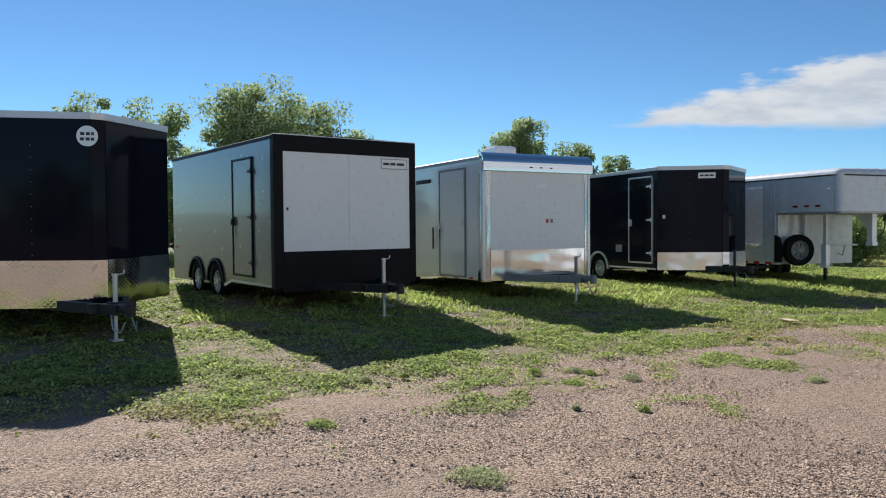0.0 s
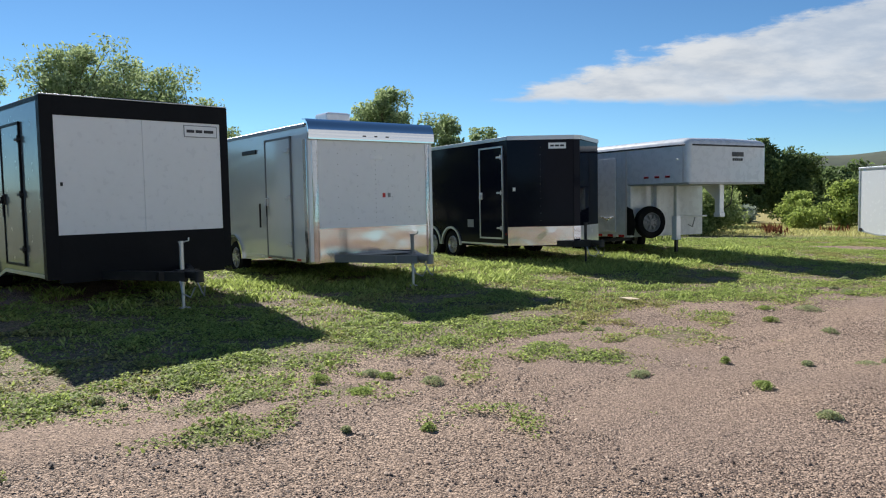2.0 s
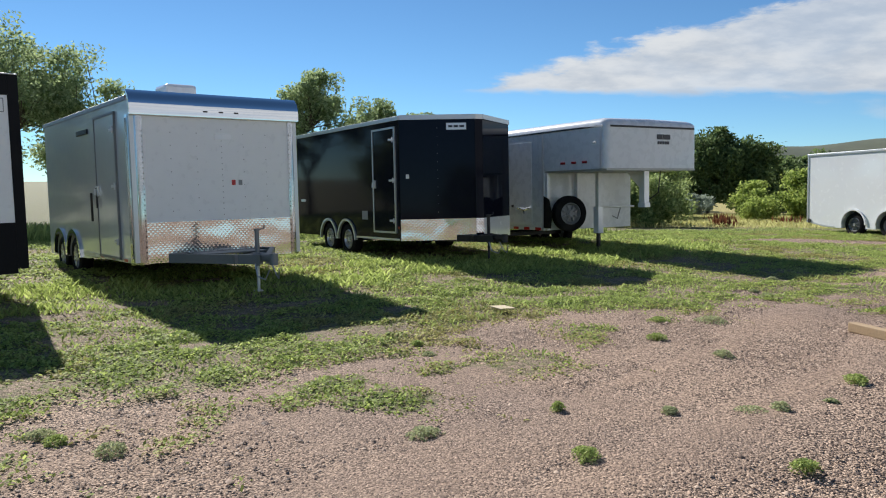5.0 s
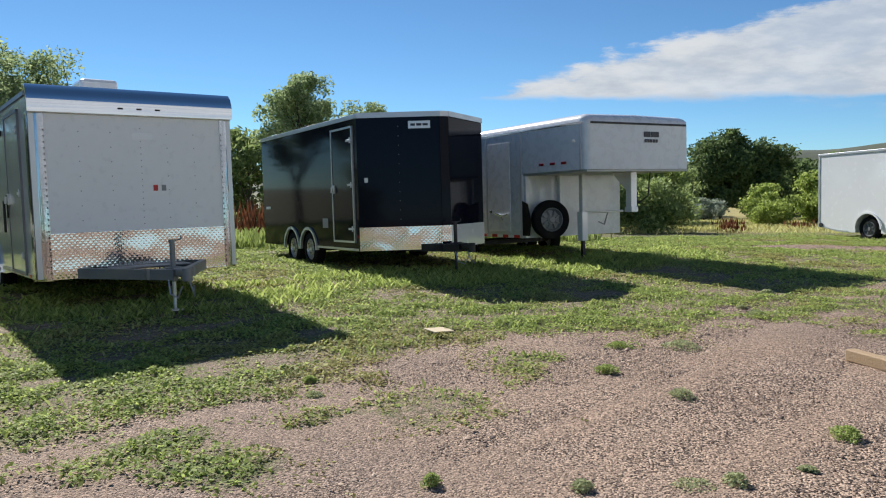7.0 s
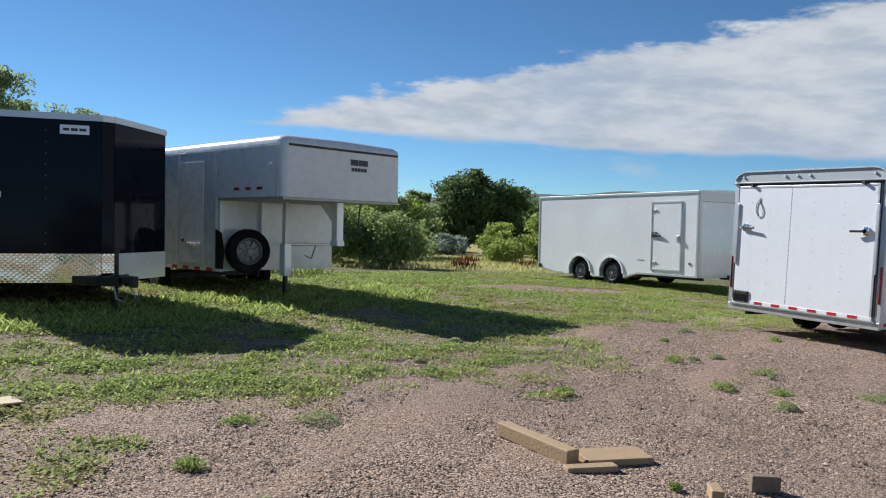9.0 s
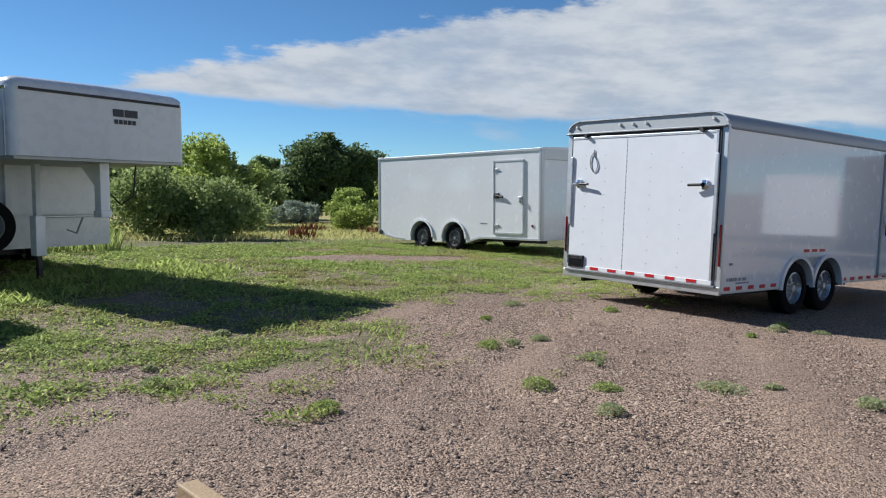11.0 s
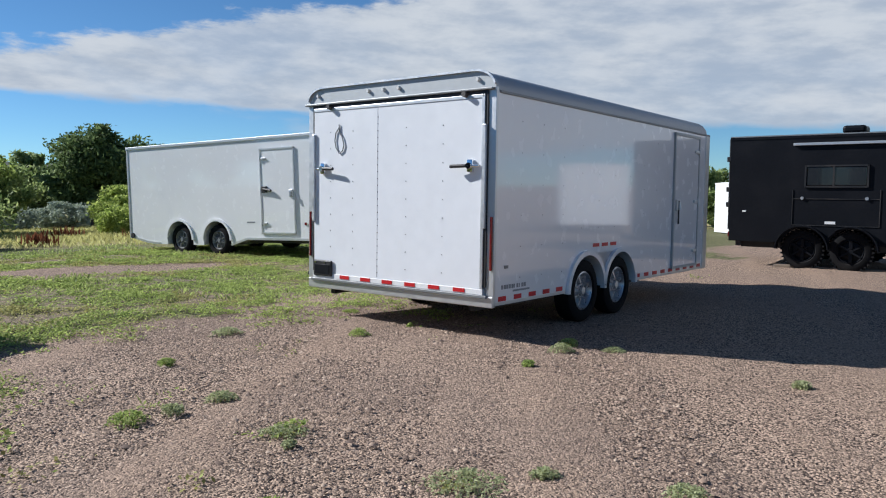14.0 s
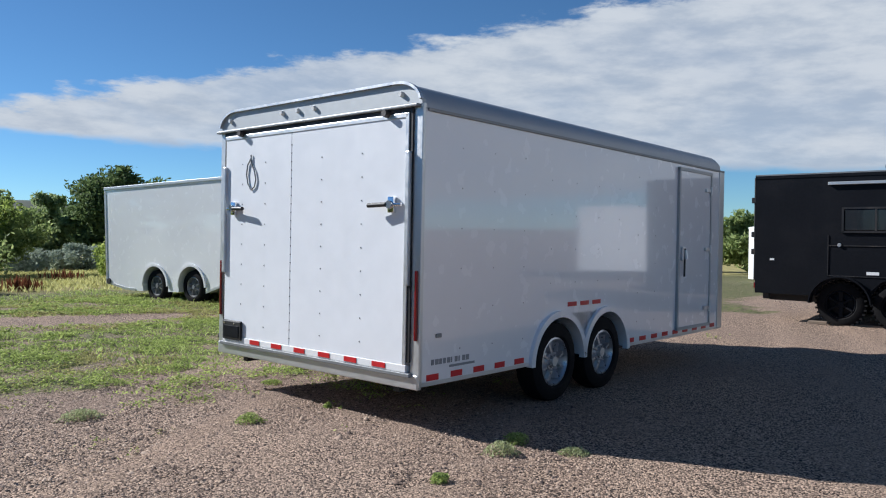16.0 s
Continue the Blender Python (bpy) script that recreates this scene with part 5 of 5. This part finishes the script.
loose_board("plank", pose(25.7, 11.6, gz(25.7, 11.6) - 0.01, 0, 0, 3), (0.25, 2.5, 0.05), timber_old, "dark plank under the camper's wheels", "plank")
loose_board("timber_post", pose(8.86, 10.33, 0.0, 0, 0, 6.5), (0.10, 0.74, 0.10), timber, "short sawn timber post lying on gravel", "timber", 0.01)
loose_board("timber_board", pose(9.22, 9.97, 0.0, 0, 0, -12), (0.46, 0.25, 0.045), timber, "flat pale timber offcut lying on gravel", "timber")
loose_board("timber_board", pose(8.94, 9.835, 0.0, 0, 0, -12), (0.34, 0.085, 0.04), timber, "narrow timber batten beside the pale offcut", "timber")
loose_board("timber_block", pose(9.70, 9.18, 0.0, 0, 0, -118), (0.06, 0.17, 0.10), timber_old, "small weathered timber block on gravel", "timber", 0.008)
loose_board("timber_block", pose(9.33, 9.20, 0.0, 0, 0, -35), (0.07, 0.15, 0.07), timber, "small pale timber block on gravel", "timber", 0.008)
loose_board("scrap_board", pose(5.57, 12.55, 0.045, 3, 4, 30), (0.25, 0.20, 0.012), cardboard, "scrap of tan board lying in weeds", "board", 0.003)

# ---- trees and shrubs ----


def leaf_cloud(centres, spread, count, size, rng, flat=0.5):
    """Quads for leaves scattered round the centres of a crown's clumps."""
    c = centres[rng.randint(0, len(centres), count)]
    k = spread[:, None] if np.ndim(spread) else spread
    p = c[:, :3] + np.clip(rng.normal(0, 1, (count, 3)), -1.7, 1.7) * (c[:, 3:4] * k) * (1, 1, 0.8)
    a = rng.normal(0, 1, (count, 3))
    a /= np.linalg.norm(a, axis=1)[:, None]
    b = np.cross(a, rng.normal(0, 1, (count, 3)))
    b /= np.linalg.norm(b, axis=1)[:, None]
    s = size * rng.uniform(0.6, 1.4, (count, 1))
    a, b = a * s, b * s * flat
    v = np.stack([p - a, p + b * 0.9, p + a, p - b * 0.9], 1).reshape(-1, 3)
    return v


def quads_object(name, v, mat, parent=None):
    n = len(v) // 4
    me = bpy.data.meshes.new(name)
    me.vertices.add(4 * n)
    me.vertices.foreach_set("co", v.astype(np.float32).reshape(-1))
    me.loops.add(4 * n)
    me.loops.foreach_set("vertex_index", np.arange(4 * n, dtype=np.int32))
    me.polygons.add(n)
    me.polygons.foreach_set("loop_start", np.arange(0, 4 * n, 4, dtype=np.int32))
    me.update(calc_edges=True)
    me.materials.append(mat)
    ob = new(name, me)
    if parent is not None:
        ob.parent = parent
    return ob


def tree(x, y, top, r, mat, seed, leaves=7000, size=0.13, clumps=55, label="", name="tree", base=None, low=0.25, gap=0.23, squash=1.0):
    """Tapered forked trunk, limbs that reach every clump, and a ragged crown."""
    rng = np.random.RandomState(seed)
    z0 = gz(x, y) - 0.05 if base is None else base
    H = top - z0
    T = thing(name, pose(x, y, z0), label, "tree" if name == "tree" else "shrub")
    centres = []
    while len(centres) < clumps:
        p = rng.uniform(-1, 1, 3)
        d = np.linalg.norm(p)
        if 0.35 < d < 1:
            zc = H * (low + (1 - low) * (0.5 + 0.5 * p[2]))
            wobble = 0.75 + 0.5 * rng.rand()
            centres.append((p[0] * r * wobble * 0.9, p[1] * r * wobble * 0.9 * squash, min(zc, H * 0.97), r * gap * (0.55 + 0.7 * rng.rand())))
    centres = np.array(centres)
    b = BM()
    fork = H * max(0.12, low * 0.8)
    tr = max(0.05, H * 0.022)
    rod(b, (0, 0, 0), (0.05 * r, 0.03 * r, fork), tr, tr * 0.75, 8)
    order = rng.permutation(len(centres))
    mains = [Vector(centres[i][:3]) * 0.62 + Vector((0, 0, fork * 0.3)) for i in order[:6]]
    for mpt in mains:
        rod(b, (0.05 * r, 0.03 * r, fork * 0.95), mpt, tr * 0.55, tr * 0.22, 6)
    for i in order:
        c = Vector(centres[i][:3])
        near = min(mains, key=lambda q: (q - c).length)
        rod(b, near, c, tr * 0.2, tr * 0.06, 5)
    part("trunk", b, bark, T)
    quads_object("crown", leaf_cloud(centres, 0.55, leaves, size, rng), mat, T)
    return T


tree(-7.9, 32.4, 7.5, 2.6, cottonwood_leaf, 11, 26000, 0.075, 90, "tall cottonwood with silvery ragged crown", low=0.35)
tree(-11.8, 31.2, 6.2, 2.0, cottonwood_leaf, 12, 15000, 0.075, 65, "cottonwood with silvery crown behind trailers", low=0.2)
tree(-14.6, 31.5, 6.4, 1.9, cottonwood_leaf, 13, 14000, 0.075, 60, "cottonwood with silvery crown behind trailers", low=0.2)
tree(-5.7, 34.8, 6.6, 2.4, cottonwood_leaf, 14, 18000, 0.075, 75, "cottonwood with silvery crown behind trailers", low=0.3)
tree(-9.8, 28.5, 3.6, 2.2, shrub_leaf, 15, 6000, 0.10, 45, "dense green shrub behind trailers", "shrub", low=0.05)
tree(-13.0, 27.0, 3.2, 2.0, shrub_leaf, 16, 6000, 0.10, 45, "dense green shrub behind trailers", "shrub", low=0.05)
tree(3.5, 37.2, 6.2, 2.2, cottonwood_leaf, 17, 19000, 0.085, 85, "broad green cottonwood behind trailers", low=0.3)
tree(6.2, 38.1, 5.3, 1.7, cottonwood_leaf, 18, 13000, 0.085, 60, "rounded green cottonwood behind trailers", low=0.2)
tree(8.6, 39.0, 4.8, 1.4, cottonwood_leaf, 19, 11000, 0.085, 50, "rounded green cottonwood behind trailers", low=0.2)
tree(1.6, 33.5, 3.8, 1.8, shrub_leaf, 20, 5000, 0.11, 40, "dense green shrub behind trailers", "shrub", low=0.05)
tree(0.2, 35.5, 4.0, 1.7, shrub_leaf, 21, 5000, 0.11, 40, "dense green shrub behind trailers", "shrub", low=0.05)
tree(33.5, 58.2, 5.3, 2.3, dark_leaf, 22, 20000, 0.15, 75, "large dark green tree across the meadow", low=0.12, gap=0.33)
tree(36.4, 57.8, 4.8, 2.3, dark_leaf, 23, 20000, 0.15, 75, "large dark green tree across the meadow", low=0.1, gap=0.33)
tree(30.6, 61.0, 3.5, 1.9, cottonwood_leaf, 24, 9000, 0.20, 50, "dark green tree across the meadow", low=0.1)
tree(27.4, 63.8, 3.9, 2.6, cottonwood_leaf, 25, 9000, 0.20, 50, "grey-green tree across the meadow", low=0.1)
tree(26.6, 40.8, 1.25, 1.05, willow_leaf, 27, 6500, 0.09, 40, "light green willow bush in the meadow", "shrub", low=0.1, gap=0.36)
tree(25.4, 38.4, 0.5, 0.95, willow_leaf, 28, 4500, 0.08, 30, "light green willow bush in the meadow", "shrub", low=0.05, gap=0.36)
tree(28.8, 40.0, 1.8, 1.15, willow_leaf, 29, 6500, 0.09, 40, "light green willow bush in the meadow", "shrub", low=0.05, gap=0.36)
tree(30.6, 38.5, 1.8, 1.5, willow_leaf, 39, 6000, 0.09, 40, "light green willow bush in the meadow", "shrub", low=0.05, gap=0.36)
tree(16.5, 32.3, 1.6, 1.5, shrub_leaf, 30, 9000, 0.075, 55, "dark leafy shrub at the meadow's edge", "shrub", low=0.05, gap=0.36)
tree(14.7, 33.5, 2.0, 1.5, shrub_leaf, 31, 8000, 0.08, 50, "dark leafy shrub at the meadow's edge", "shrub", low=0.05, gap=0.36)
tree(20.9, 44.3, 3.8, 2.4, willow_leaf, 32, 11000, 0.11, 60, "tall yellow-green willow at the meadow's edge", low=0.15)
tree(22.6, 45.0, 2.6, 1.9, shrub_leaf, 33, 8000, 0.11, 50, "shaded green tree beside the willow", low=0.08)
tree(18.6, 38.6, 1.4, 2.2, shrub_leaf, 34, 10000, 0.09, 60, "spreading olive shrub at the meadow's edge", "shrub", low=0.05, gap=0.33)
tree(26.4, 53.0, 0.2, 1.6, sage_leaf, 35, 5000, 0.10, 40, "pale grey-green sage bush in the meadow", "shrub", low=0.05)
tree(29.6, 53.5, 0.4, 1.7, sage_leaf, 36, 5000, 0.10, 40, "pale grey-green sage bush in the meadow", "shrub", low=0.05)
for i, (x, y, top, r) in enumerate([(57, 25.5, 2.2, 2.4), (60, 31, 3.6, 2.6), (55, 20.5, 1.6, 2.2), (62, 16, 2.2, 3.0), (52, 36, 2.6, 2.8), (50, 44, 3.6, 3.0), (47, 51, 3.4, 3.0)]):
    tree(x, y, top, r, dark_leaf if i % 2 else shrub_leaf, 50 + i, 7000, 0.17, 50, "green tree beyond the yard", low=0.05)
for i, (x, y, top, r) in enumerate([(24, 72, 4.5, 4), (17, 74, 4.2, 4), (10, 66, 3.2, 3.6), (3, 60, 3.0, 3.5), (36, 76, 3.0, 3.8), (48, 70, 3.0, 4.0)]):
    tree(x, y, top, r, dark_leaf, 70 + i, 8000, 0.26, 55, "dark green tree in the far tree line", low=0.05)
# unseen trees, added as surroundings for the trailers' reflections
for i, (x, y, top, r) in enumerate([(-14, -62, 6, 4), (2, -66, 7, 4.5), (18, -64, 6, 4), (-54, -28, 6, 4)]):
    tree(x, y, top, r, shrub_leaf, 90 + i, 6000, 0.30, 50, "added green tree behind the yard, out of view", low=0.1)

for i, (x, y, top, r) in enumerate([(62, 98, 6.5, 5), (70, 94, 7.2, 5.5), (78, 92, 6.4, 5), (86, 84, 6.8, 5.5), (92, 76, 6.2, 5), (54, 104, 6.0, 5), (46, 108, 5.6, 5), (98, 66, 5.8, 5)]):
    tree(x, y, top - 2.9, r, dark_leaf, 120 + i, 6000, 0.40, 50, "dark green tree on the far rise", low=0.03)


# ---- far house ----
def far_house():
    T = thing("house", pose(29.0, 97.5, -2.0, 0, 0, -12), "tan house with dark shallow roof beyond the trees", "house")
    part("wall", box(BM(), -5, 0, 0, 5, 7, 5.4), material("tan_render", (0.36, 0.25, 0.18), 0.9, 0, 0.1, 2.0), T)
    b = BM()
    v = [b.verts.new(p) for p in ((-5.6, -0.6, 5.3), (5.6, -0.6, 5.3), (5.6, 7.6, 5.3), (-5.6, 7.6, 5.3), (-5.6, 3.5, 7.4), (5.6, 3.5, 7.4))]
    for f in ((0, 1, 5, 4), (2, 3, 4, 5), (0, 4, 3), (1, 2, 5), (0, 3, 2, 1)):
        b.faces.new([v[i] for i in f])
    part("roof", b, timber_old, T)
    for x in (-3, 0, 3):
        part("window", box(BM(), x - 0.7, -0.05, 2.9, x + 0.7, 0.0, 4.2), dark_glass, T)
    part("door", box(BM(), 2.2, -0.06, 0, 4.6, 0.0, 2.3), timber_old, T)


far_house()

# ---- low plants ----
rng = np.random.RandomState(21)


def scatter(n, x0, x1, y0, y1, keep):
    x, y = rng.uniform(x0, x1, n), rng.uniform(y0, y1, n)
    k = rng.rand(n) < keep(x, y)
    return x[k], y[k]


def upright_leaves(x, y, h, wd, lean, zoff=0.0):
    n = len(x)
    z = ground_z(x, y) + zoff
    a = rng.uniform(0, 2 * math.pi, n)
    t = rng.uniform(0, 2 * math.pi, n)
    h = h * rng.uniform(0.5, 1.5, n)
    wd = wd * rng.uniform(0.6, 1.4, n)
    sx, sy = np.cos(a) * wd / 2, np.sin(a) * wd / 2
    lx, ly = np.cos(t) * lean * h, np.sin(t) * lean * h
    p = np.stack([x, y, z], -1)
    s = np.stack([sx, sy, 0 * sx], -1)
    mid = p + np.stack([lx * 0.45, ly * 0.45, h * 0.6], -1)
    tip = p + np.stack([lx, ly, h], -1)
    return np.stack([p, mid + s, tip, mid - s], 1).reshape(-1, 3)


def near_walk(x, y):
    """Thinner growth farther from the gravel track that the yard follows."""
    d = np.abs(y - (0.75 * x + 1.2)) / 1.25
    return np.clip((7.0 / np.maximum(d, 4)) ** 1.3, 0.05, 1)


def creeping_leaves(x, y, h, size):
    # small broad leaves at every height of a low mound, most of them lying nearly flat
    n = len(x)
    p = np.stack([x, y, ground_z(x, y) + 0.004 + h * rng.rand(n) ** 0.7], -1)
    a, tilt = rng.uniform(0, 2 * math.pi, n), rng.normal(0, 0.45, n)
    s = (size * rng.uniform(0.6, 1.5, n))[:, None]
    along = np.stack([np.cos(a) * np.cos(tilt), np.sin(a) * np.cos(tilt), np.sin(tilt)], -1) * s
    across = np.stack([-np.sin(a), np.cos(a), rng.normal(0, 0.35, n)], -1) * s * 0.55
    return np.stack([p - along, p + across + along * 0.1, p + along, p - across + along * 0.1], 1).reshape(-1, 3)


gx, gy = scatter(5200000, -9, 24, 4, 27, lambda x, y: smoothstep(0.30, 0.75, plan_cover(x, y)) * near_walk(x, y) * (0.10 + 0.90 * mound(x, y)) * 0.50)
tuft = 0.012 + 0.075 * mound(gx, gy) * plan_noise(gx, gy, 7.0)
broad = 0.0135 * (1 + 0.09 * np.clip(np.abs(gy - (0.75 * gx + 1.2)) / 1.25 - 3, 0, 12))
pick = plan_noise(gx, gy, 0.9) * 0.55 + plan_noise(gx, gy, 3.0) * 0.25 + rng.rand(len(gx)) * 0.2
g1, g2 = pick <= 0.60, pick > 0.60
ob = quads_object("low_weeds", creeping_leaves(gx[g1], gy[g1], tuft[g1], broad[g1]), grass_leaf)
tagged(ob, "low green creeping weeds over the gravel's edge", "weeds", kind="stuff")
ob = quads_object("dry_weeds", creeping_leaves(gx[g2], gy[g2], tuft[g2] * 0.7, broad[g2]), dry_leaf)
tagged(ob, "low yellowing weeds among the green", "weeds", kind="stuff")
hx, hy = scatter(110000, -6, 24, 10, 30, lambda x, y: (plan_cover(x, y) > 0.8) * (plan_noise(x, y, 0.8) > 0.55) * 0.5)
tagged(quads_object("tall_weeds", upright_leaves(hx, hy, 0.06, 0.022, 0.7), weed_leaf), "taller green weeds round the trailers", "weeds", kind="stuff")
bx, by = scatter(60000, -4, 12.5, 12, 22, lambda x, y: (np.abs(y - (0.46 * x + 14.6)) < 1.5) * (plan_noise(x, y, 1.7) > 0.42) * 0.8)
tagged(quads_object("bright_weeds", upright_leaves(bx, by, 0.095, 0.028, 0.8), grass_leaf), "lush bright weeds along the row of trailers", "weeds", kind="stuff")
mx_, my_ = scatter(130000, 9, 44, 26, 58, lambda x, y: smoothstep(27.5, 33, y + 0.15 * x - 3.5) * 0.55)
tagged(quads_object("meadow_grass", upright_leaves(mx_, my_, 0.17, 0.045, 0.6), meadow_leaf), "tall straw-coloured meadow grass", "grass", kind="stuff")
tx, ty = scatter(60000, -10, 12, 19, 30, lambda x, y: smoothstep(24, 27, y) * 0.7)
tagged(quads_object("tall_grass", upright_leaves(tx, ty, 0.40, 0.05, 0.4), weed_leaf), "tall rank grass behind the trailers", "grass", kind="stuff")


def dock(x, y, n, w, h, seed):
    r = np.random.RandomState(seed)
    global rng
    keep_rng, rng = rng, r
    px, py = r.normal(x, w, n), r.normal(y, w, n)
    v = upright_leaves(px, py, h, 0.05, 0.18)
    rng = keep_rng
    ob = quads_object("dock_plants", v, dock_leaf)
    tagged(ob, "rust-red dried dock plants in the meadow", "weeds", kind="stuff")


dock(19.3, 31.2, 130, 0.22, 0.34, 3)
dock(22.6, 37.3, 120, 0.32, 0.36, 4)
dock(23.6, 33.6, 60, 0.4, 0.35, 5)
dock(2.1, 28.6, 220, 0.5, 1.0, 6)


def weed_clump(x, y, r, h, mat, n, seed, label):
    q = np.random.RandomState(seed)
    n = n * 2
    a, d = q.uniform(0, 2 * math.pi, n), r * np.sqrt(q.rand(n)) * (1 + 0.25 * np.sin(3 * q.rand() * 6))
    lobes = 0.75 + 0.35 * np.sin(a * 3 + q.rand() * 6) * np.sin(a * 5 + q.rand() * 6)
    d = d * lobes
    p = np.stack([d * np.cos(a), d * np.sin(a), h * (1 - 0.75 * (d / r) ** 2).clip(0.1) * q.rand(n) ** 0.6], -1)
    along = q.normal(0, 1, (n, 3)) * (1, 1, 0.7)
    along /= np.linalg.norm(along, axis=1)[:, None]
    across = np.cross(along, q.normal(0, 1, (n, 3)))
    across /= np.linalg.norm(across, axis=1)[:, None]
    size = q.uniform(0.006, 0.015, (n, 1))
    along, across = along * size, across * size * 0.4
    ob = quads_object("weed_clump", np.stack([p - along, p + across, p + along, p - across], 1).reshape(-1, 3), mat)
    ob.location = (x, y, gz(x, y) - 0.01)
    return tagged(ob, label, "weed", "weeds in the gravel")


CLUMPS = []
q = random.Random(5)
tries = 0
while len(CLUMPS) < 34 and tries < 5000:
    tries += 1
    x = q.uniform(-4, 19)
    y = 0.62 * x + q.uniform(3.6, 9.5)
    if q.random() < 0.3 + 0.7 * float(plan_noise(x, y, 0.35) > 0.45):
        CLUMPS.append((x, y, q.uniform(0.03, 0.03 + 0.09 * q.random()), q.uniform(0.03, 0.085)))
CLUMPS += [(1.17, 8.55, 0.12, 0.11), (2.15, 8.41, 0.10, 0.09), (1.63, 8.79, 0.10, 0.07), (1.52, 8.17, 0.16, 0.06), (4.02, 8.37, 0.11, 0.08), (4.87, 7.82, 0.11, 0.09), (6.26, 8.39, 0.13, 0.07), (4.9, 6.99, 0.09, 0.08), (1.97, 7.12, 0.06, 0.09), (1.4, 7.2, 0.05, 0.06), (5.99, 7.44, 0.10, 0.08), (0.51, 5.44, 0.26, 0.09)]
CLUMPS += [(6.94, 9.94, 0.09, 0.09), (7.49, 8.95, 0.13, 0.09), (6.48, 8.4, 0.08, 0.10), (4.98, 8.66, 0.06, 0.11), (5.72, 8.5, 0.08, 0.07), (6.95, 8.51, 0.06, 0.05), (7.14, 11.62, 0.12, 0.07), (7.68, 11.47, 0.16, 0.09), (11.57, 11.27, 0.14, 0.12), (11.56, 10.55, 0.10, 0.10), (12.75, 10.5, 0.18, 0.07), (6.68, 10.71, 0.12, 0.09), (9.26, 12.85, 0.12, 0.09), (11.98, 10.96, 0.11, 0.08)]
CLUMPS += [(13.05, 10.26, 0.09, 0.07), (13.24, 9.65, 0.12, 0.09), (10.03, 11.66, 0.12, 0.08), (15.75, 11.79, 0.10, 0.10), (16.05, 11.89, 0.11, 0.09), (16.11, 11.46, 0.09, 0.06), (12.69, 11.75, 0.12, 0.05), (15.0, 11.64, 0.08, 0.07), (15.79, 9.83, 0.09, 0.08), (12.22, 12.6, 0.11, 0.09), (12.49, 12.57, 0.10, 0.07), (12.83, 12.56, 0.11, 0.08), (13.12, 13.73, 0.09, 0.07), (14.16, 14.46, 0.14, 0.09), (15.0, 13.55, 0.09, 0.10)]
for i, (x, y, r, h) in enumerate(CLUMPS):
    pale = (i * 7) % 5 < 3
    weed_clump(x, y, 1.15 * r, 0.85 * h, pale_weed_leaf if pale else weed_leaf, int(60 + 2600 * r), 300 + i, "small pale grey-green weed clump in gravel" if pale else "small green weed clump in gravel")

# ---- loose stones ----


def stones(n, x0, x1, keep, seed):
    r = np.random.RandomState(seed)
    x = r.uniform(x0, x1, n)
    y = 0.66 * x + r.uniform(0.6, 8.0, n)
    k = r.rand(n) < keep(x, y)
    x, y = x[k], y[k]
    n = len(x)
    s = 0.0064 * np.exp(r.normal(0, 0.40, n))
    base = np.array([(1, 0, 0), (0, 1, 0), (-1, 0, 0), (0, -1, 0), (0, 0, 0.8)], float)
    a = r.uniform(0, 6.28, n)
    v = base[None] * s[:, None, None] * r.uniform(0.65, 1.4, (n, 5, 1))
    vx = v[..., 0] * np.cos(a)[:, None] - v[..., 1] * np.sin(a)[:, None]
    vy = v[..., 0] * np.sin(a)[:, None] + v[..., 1] * np.cos(a)[:, None]
    P = np.stack([vx + x[:, None], vy + y[:, None], v[..., 2] + (ground_z(x, y) + s * 0.1)[:, None]], -1).reshape(-1, 3)
    f = np.array([(0, 1, 4), (1, 2, 4), (2, 3, 4), (3, 0, 4)])
    F = (f[None] + (np.arange(n) * 5)[:, None, None]).reshape(-1, 3)
    me = bpy.data.meshes.new("gravel")
    me.vertices.add(len(P))
    me.vertices.foreach_set("co", P.astype(np.float32).reshape(-1))
    me.loops.add(3 * len(F))
    me.loops.foreach_set("vertex_index", F.astype(np.int32).reshape(-1))
    me.polygons.add(len(F))
    me.polygons.foreach_set("loop_start", np.arange(0, 3 * len(F), 3, dtype=np.int32))
    me.update(calc_edges=True)
    me.materials.append(gravel_stone)
    tagged(new("gravel", me), "loose pinkish-grey gravel stones", "gravel", kind="stuff")


stones(215000, -3, 18, lambda x, y: (plan_cover(x, y) < 0.5) * (0.55 + 0.45 * plan_noise(x, y, 0.7)), 9)
